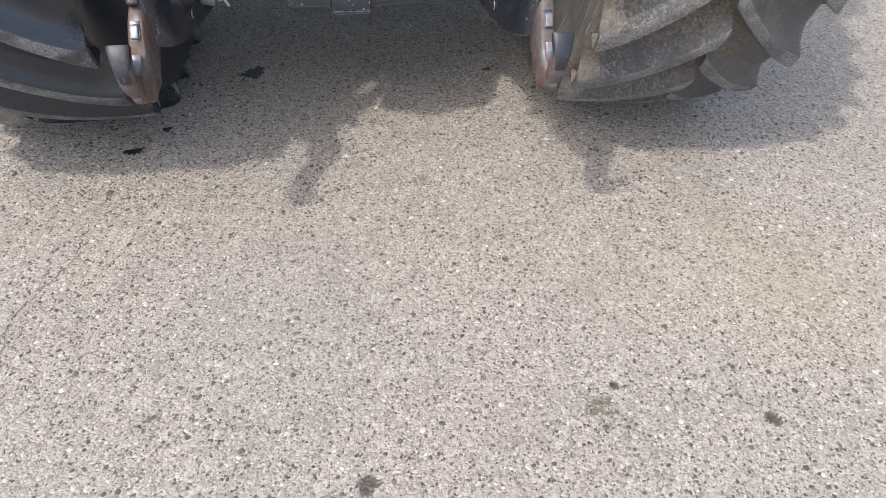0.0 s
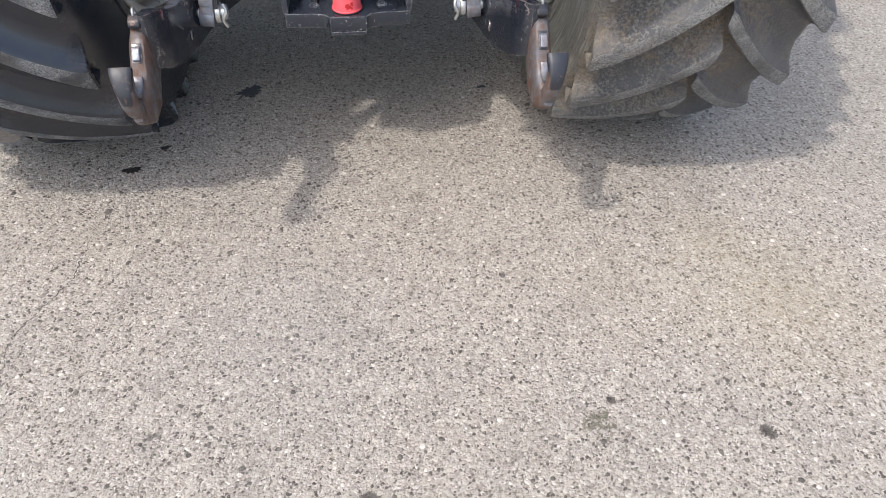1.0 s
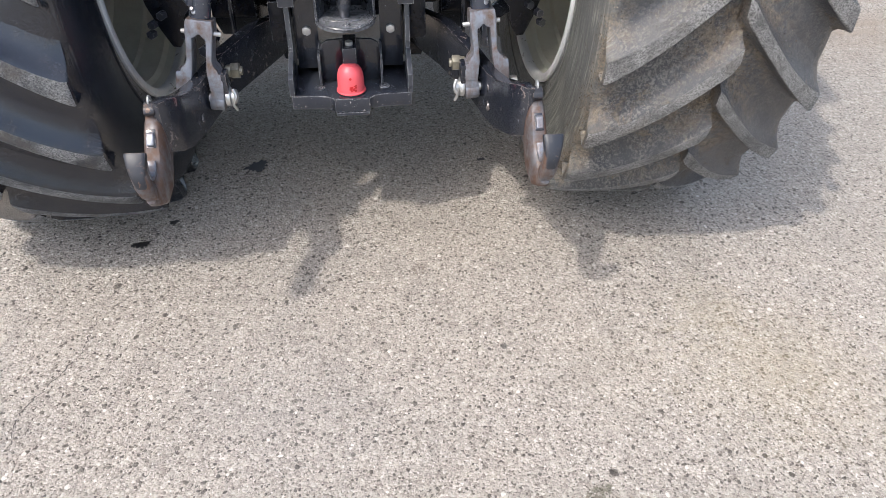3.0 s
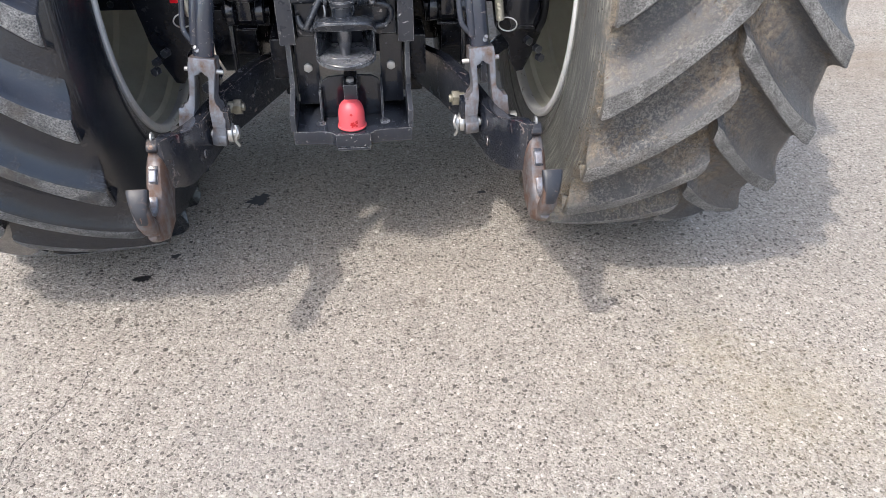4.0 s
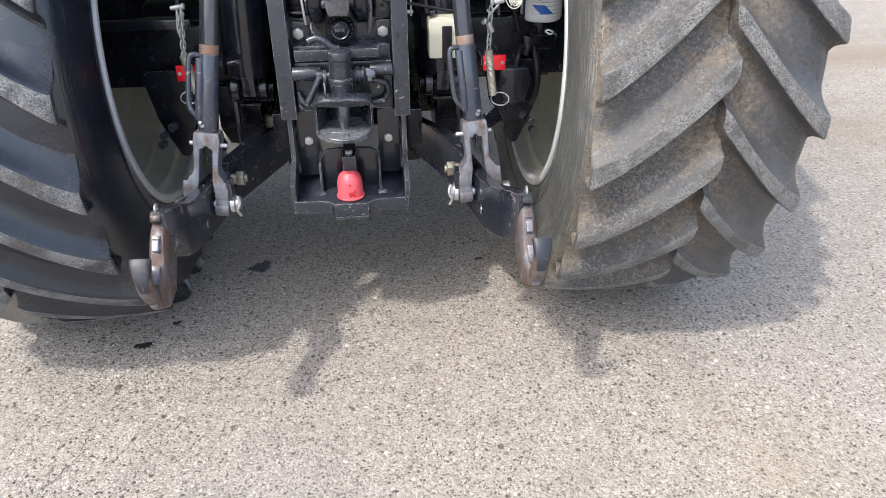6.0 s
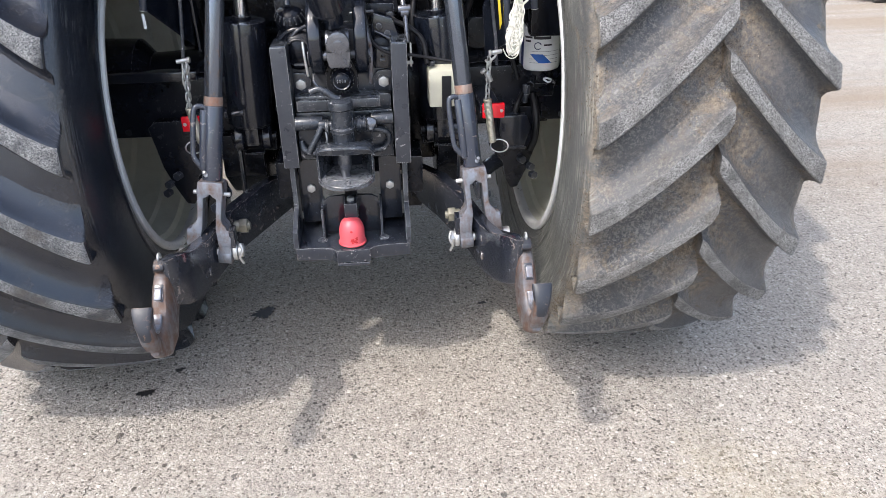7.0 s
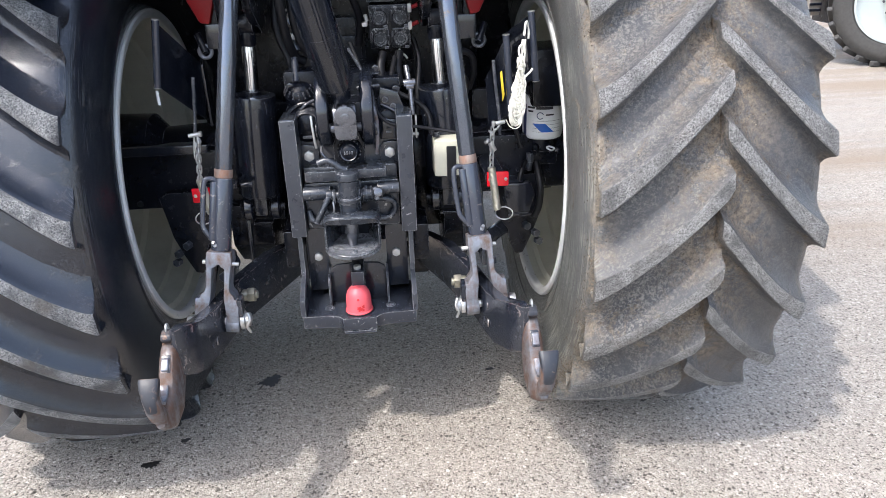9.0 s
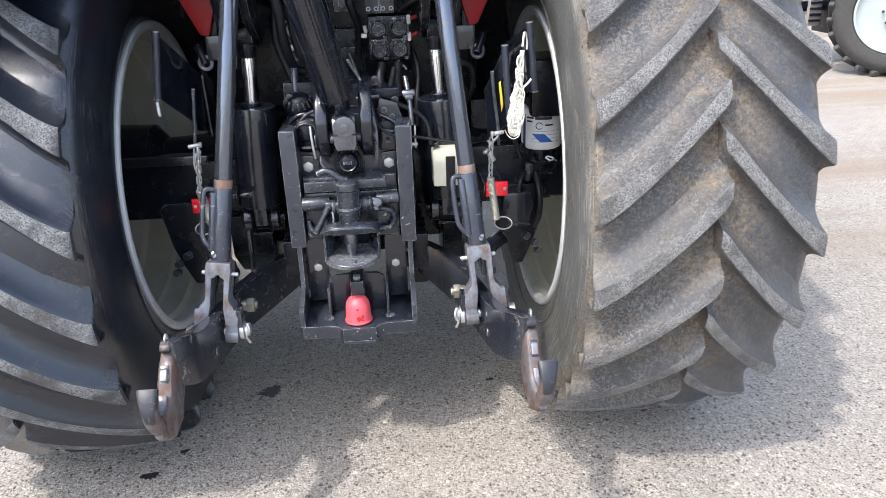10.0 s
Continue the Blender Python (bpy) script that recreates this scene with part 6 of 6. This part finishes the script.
# ---- red bodywork and what carries it ----
for s in (-1, 1):
    part("body_panel", prism([(s * 0.33, 1.60), (s * 0.345, 1.42), (s * 0.378, 1.315), (s * 0.405, 1.32), (s * 0.455, 1.43), (s * 0.50, 1.60)], "y", -0.21, -0.16, 0.006), M_RED, tractor, "glossy red lower body panel")
    part("panel_bracket", box(s * 0.33, s * 0.395, -0.2, -0.15, 1.245, 1.315, 0.004), M_BLACK, tractor)
# out of view; the rear overhang box is added to shade the space below
part("unseen_cab", bm_join(box(-0.85, 0.85, 0.0, 1.6, 1.52, 1.62, 0.02), box(-0.8, 0.8, 0.12, 1.5, 1.62, 2.85, 0.05), box(-0.585, 0.585, -0.33, 0.12, 1.50, 2.05, 0.03)), M_BLACK_MATT, tractor, "dark cab above the axle, out of view, with an added shading overhang")
# added fenders out of view, each side's length set by the shade it throws
for s in (-1, 1):
    unseen_fender = [(-1.03 * math.cos(radians(a)), AXLE + 1.03 * math.sin(radians(a))) for a in (range(42, 145, 8) if s < 0 else range(62, 145, 8))]
    inner = [(y * 0.965, AXLE + (z - AXLE) * 0.965) for y, z in unseen_fender[::-1]]
    part("unseen_fender", prism(unseen_fender + inner, "x", s * 0.58, s * 1.20, 0.0), M_BLACK_MATT, tractor)
part("chassis", bm_join(box(-0.28, 0.28, 1.2, 3.0, 0.55, 1.5, 0.03), box(-0.45, 0.45, 0.15, 1.7, 0.50, 1.52, 0.04)), M_BLACK_MATT, tractor)
part("inner_wall", bm_join(box(-0.62, 0.62, 0.40, 0.46, 0.90, 1.55, 0.01)), M_BLACK_MATT, tractor)
for s in (-1, 1):
    fw = part("front_tyre", lathe([(0.40, s * 0.72), (0.50, s * 0.70), (0.60, s * 0.70), (0.66, s * 0.73), (0.68, s * 0.85), (0.68, s * 1.0), (0.66, s * 1.1), (0.55, s * 1.13), (0.40, s * 1.1)], (0, 2.75, 0.675), (1, 0, 0), 48), M_TYRE_L, tractor)
    part("front_rim", lathe([(0.41, s * 0.74), (0.38, s * 0.80), (0.2, s * 0.9), (0.0, s * 0.9)], (0, 2.75, 0.675), (1, 0, 0), 40), M_RIM, fw)
part("front_axle", rod((-0.9, 2.75, 0.675), (0.9, 2.75, 0.675), 0.09), M_BLACK_MATT, tractor)

# ---- rope hung over the panel ----
rr = random.Random(11)
strands = []
for k in range(14):
    ph = 2 * math.pi * k / 14 + rr.uniform(-0.4, 0.4)
    turns = rr.choice((-1, 1)) * rr.uniform(9, 15)
    wide = rr.uniform(0.75, 1.1)
    pts = []
    for j in range(34):
        t = j / 33
        x = 0.504 - 0.022 * t + 0.004 * math.sin(3 * t)
        z = 1.262 - 0.225 * t
        w = wide * (0.005 + 0.013 * t ** 1.5 * (1 - 0.5 * max(0, t - 0.8) / 0.2))
        pts.append((x + w * math.cos(ph + turns * t), -0.393 + w * 0.7 * math.sin(ph + turns * t), z))
    strands.append(tube(pts, 0.0018, 6, 2))
for k in range(80):
    a = rr.uniform(0, 6.28)
    t0 = rr.uniform(0.0, 1.0) ** 1.5
    cx, cz = 0.483 + 0.012 * t0 + rr.uniform(-0.006, 0.006), 1.055 + 0.15 * t0 + rr.uniform(-0.008, 0.008)
    r = rr.uniform(0.5, 1.0) * (0.026 - 0.017 * t0)
    pts = [(cx + 0.8 * r * math.cos(t + a) * rr.uniform(0.7, 1.2), -0.402 - 0.012 * math.sin(2 * t + a), cz + 1.5 * r * math.sin(t + a)) for t in (2 * math.pi * i / 9 for i in range(9))]
    strands.append(tube(pts, 0.0018, 6, 3))
strands.append(tube([(0.508, -0.375, 1.27), (0.516, -0.36, 1.305), (0.525, -0.35, 1.29), (0.522, -0.365, 1.26)], 0.0032, 6, 4))
strands.append(tube([(0.505, -0.40, 1.16), (0.520, -0.405, 1.175), (0.528, -0.405, 1.185)], 0.0034, 6, 4))
strands.append(tube([(0.505, -0.39, 1.25), (0.492, -0.40, 1.245), (0.49, -0.40, 1.225), (0.505, -0.40, 1.20)], 0.0032, 6, 4))
solo("rope", bm_join(*strands), M_ROPE, "tangled white braided rope hanging from a panel", "rope")

# ---- stains on the paving ----
def blot(name, x, y, rx, ry, mat, label, seed, jag=0.35, turn=0.0):
    q = random.Random(seed)
    bm = bmesh.new()
    ph = [q.uniform(0, 6.28) for _ in range(5)]
    vs = []
    n = 72
    for i in range(n):
        a = 2 * math.pi * i / n
        k = 1 + jag * (0.45 * math.sin(2 * a + ph[0]) + 0.35 * math.sin(3 * a + ph[1]) + 0.3 * math.sin(5 * a + ph[2]) + 0.35 * math.sin(9 * a + ph[3]) + 0.3 * math.sin(17 * a + ph[4])) + q.uniform(-0.2, 0.2) * jag
        k *= 1 + 0.3 * max(0.0, math.cos(a - math.pi - 0.5)) ** 3
        u, w = rx * k * math.cos(a), ry * k * math.sin(a)
        vs.append(bm.verts.new((x + u * math.cos(turn) - w * math.sin(turn), y + u * math.sin(turn) + w * math.cos(turn), 0.0022)))
    bm.faces.new(vs)
    return solo(name, bm, mat, label, "stain", "stains on the paving", "structure")


for i, (x, y, rx, ry, mat, label) in enumerate((
        (-0.382, -0.072, 0.036, 0.030, M_OIL, "black oil spot soaked into the paving"),
        (-0.707, -0.503, 0.022, 0.016, M_OIL, "small dark oil spot on the paving"),
        (-0.625, -0.392, 0.014, 0.010, M_OIL, "small dark oil spot on the paving"),
        (0.45, -0.098, 0.012, 0.010, M_OIL, "small dark oil spot on the paving"))):
    blot("oil_stain", x, y, rx, ry, mat, label, i)

# a hairline crack that wanders across the yard, broken here and there
q = random.Random(8)


def crack_run(x0, y0, x1, y1, n, wide):
    bm = bmesh.new()
    last = None
    drift = 0.0
    side = Vector((y1 - y0, x0 - x1, 0)).normalized()
    for i in range(n):
        t = i / (n - 1)
        drift = drift * 0.85 + q.uniform(-0.006, 0.006)
        c = Vector((x0 + (x1 - x0) * t, y0 + (y1 - y0) * t, 0.0018)) + side * (drift + 0.012 * math.sin(9 * t))
        w = wide * q.uniform(0.15, 1.0)
        pair = [bm.verts.new(c - side * w), bm.verts.new(c + side * w)]
        if last and q.random() > 0.22:
            bm.faces.new((last[0], last[1], pair[1], pair[0]))
        last = pair
    return bm


solo("crack", crack_run(-0.710, -0.640, -0.857, -1.253, 90, 0.0022), M_STAIN, "thin dark crack in the concrete paving", "crack", kind="structure")
solo("crack", crack_run(1.094, -0.691, 1.097, -0.997, 60, 0.0012), M_STAIN, "faint hairline crack in the concrete paving", "crack", kind="structure")


# ---- parked machine across the yard ----
def parked_wheel(parent, cx, cy, turn, radius, width, rim_r):
    """A big white-dished wheel whose axle points along turn (degrees from x)."""
    ax = Vector((math.cos(radians(turn)), math.sin(radians(turn)), 0))
    o = Vector((cx, cy, radius))
    t = part("tyre", lathe([(rim_r, -width * 0.36), (rim_r + 0.03, -width * 0.46), (rim_r + 0.12, -width * 0.5), (radius - 0.10, -width * 0.47), (radius - 0.045, -width * 0.36), (radius - 0.03, 0), (radius - 0.045, width * 0.36), (radius - 0.10, width * 0.47), (rim_r + 0.12, width * 0.5), (rim_r + 0.03, width * 0.46), (rim_r, width * 0.36)],
                             o, ax, 72), M_FAR_RUBBER, parent, "grey lugged tyre")
    q = ax.to_track_quat("Z", "Y").to_matrix().to_4x4()
    lug = None
    for k in range(26):
        for h in (-1, 1):
            if lug is None:
                lb = bmesh.new()
                bmesh.ops.create_cube(lb, size=1, matrix=Matrix.Translation((radius - 0.025, 0, width * 0.24)) @ Matrix.Rotation(0.7, 4, "X") @ Matrix.Diagonal((0.06, 0.055, width * 0.62, 1)))
                bevel(lb, 0.01, 1)
                lug = finish(lb, "tread_lug", M_FAR_RUBBER)
            ob = new("tread_lug", lug)
            ob.parent = t
            m = Matrix.Translation(o) @ q @ Matrix.Rotation(2 * math.pi * (k + 0.5 * (h > 0)) / 26, 4, "Z")
            ob.matrix_basis = m if h > 0 else m @ Matrix.Rotation(math.pi, 4, "X")
    rim = part("rim", lathe([(rim_r + 0.012, -width * 0.40), (rim_r + 0.012, -width * 0.45), (rim_r - 0.01, -width * 0.45), (rim_r - 0.03, -width * 0.36), (rim_r * 0.82, -width * 0.30), (rim_r * 0.45, -width * 0.34), (rim_r * 0.33, -width * 0.36), (0, -width * 0.36)], o, ax, 64), M_FAR_RIM, parent, "white-painted dished rim")
    part("hub", lathe([(rim_r * 0.27, -width * 0.34), (rim_r * 0.27, -width * 0.44), (rim_r * 0.2, -width * 0.47), (0, -width * 0.47)], o, ax, 32), M_GREY, rim)
    for k in range(8):
        a = 2 * math.pi * k / 8
        c = o + q @ Vector((rim_r * 0.38 * math.cos(a), rim_r * 0.38 * math.sin(a), -width * 0.35))
        part("wheel_nut", hexagon(c, -ax, 0.016, 0.03), M_GREY, rim)


machine = thing("parked_tractor", "parked tractor with white-dished wheels across the yard", "tractor")
parked_wheel(machine, 5.80, 5.42, 55, 0.70, 0.42, 0.43)
part("chassis", bm_join(box(5.75, 8.6, 6.1, 6.9, 0.55, 1.3, 0.04), box(5.62, 5.80, 6.2, 6.8, 0.35, 1.5, 0.03)), M_BLACK_MATT, machine, "dark chassis behind the wheel")
part("grille", box(5.36, 5.52, 6.45, 6.7, 0.45, 1.2, 0.02), M_FAR_BODY, machine, "sand-grey front weight")
for k in range(5):
    part("grille_bar", box(5.365, 5.515, 6.43, 6.452, 0.50 + 0.07 * k, 0.53 + 0.07 * k, 0.004), M_BLACK, machine)
part("front_beam", box(5.28, 5.80, 6.5, 6.65, 0.62, 0.74, 0.01), M_BLACK_MATT, machine)
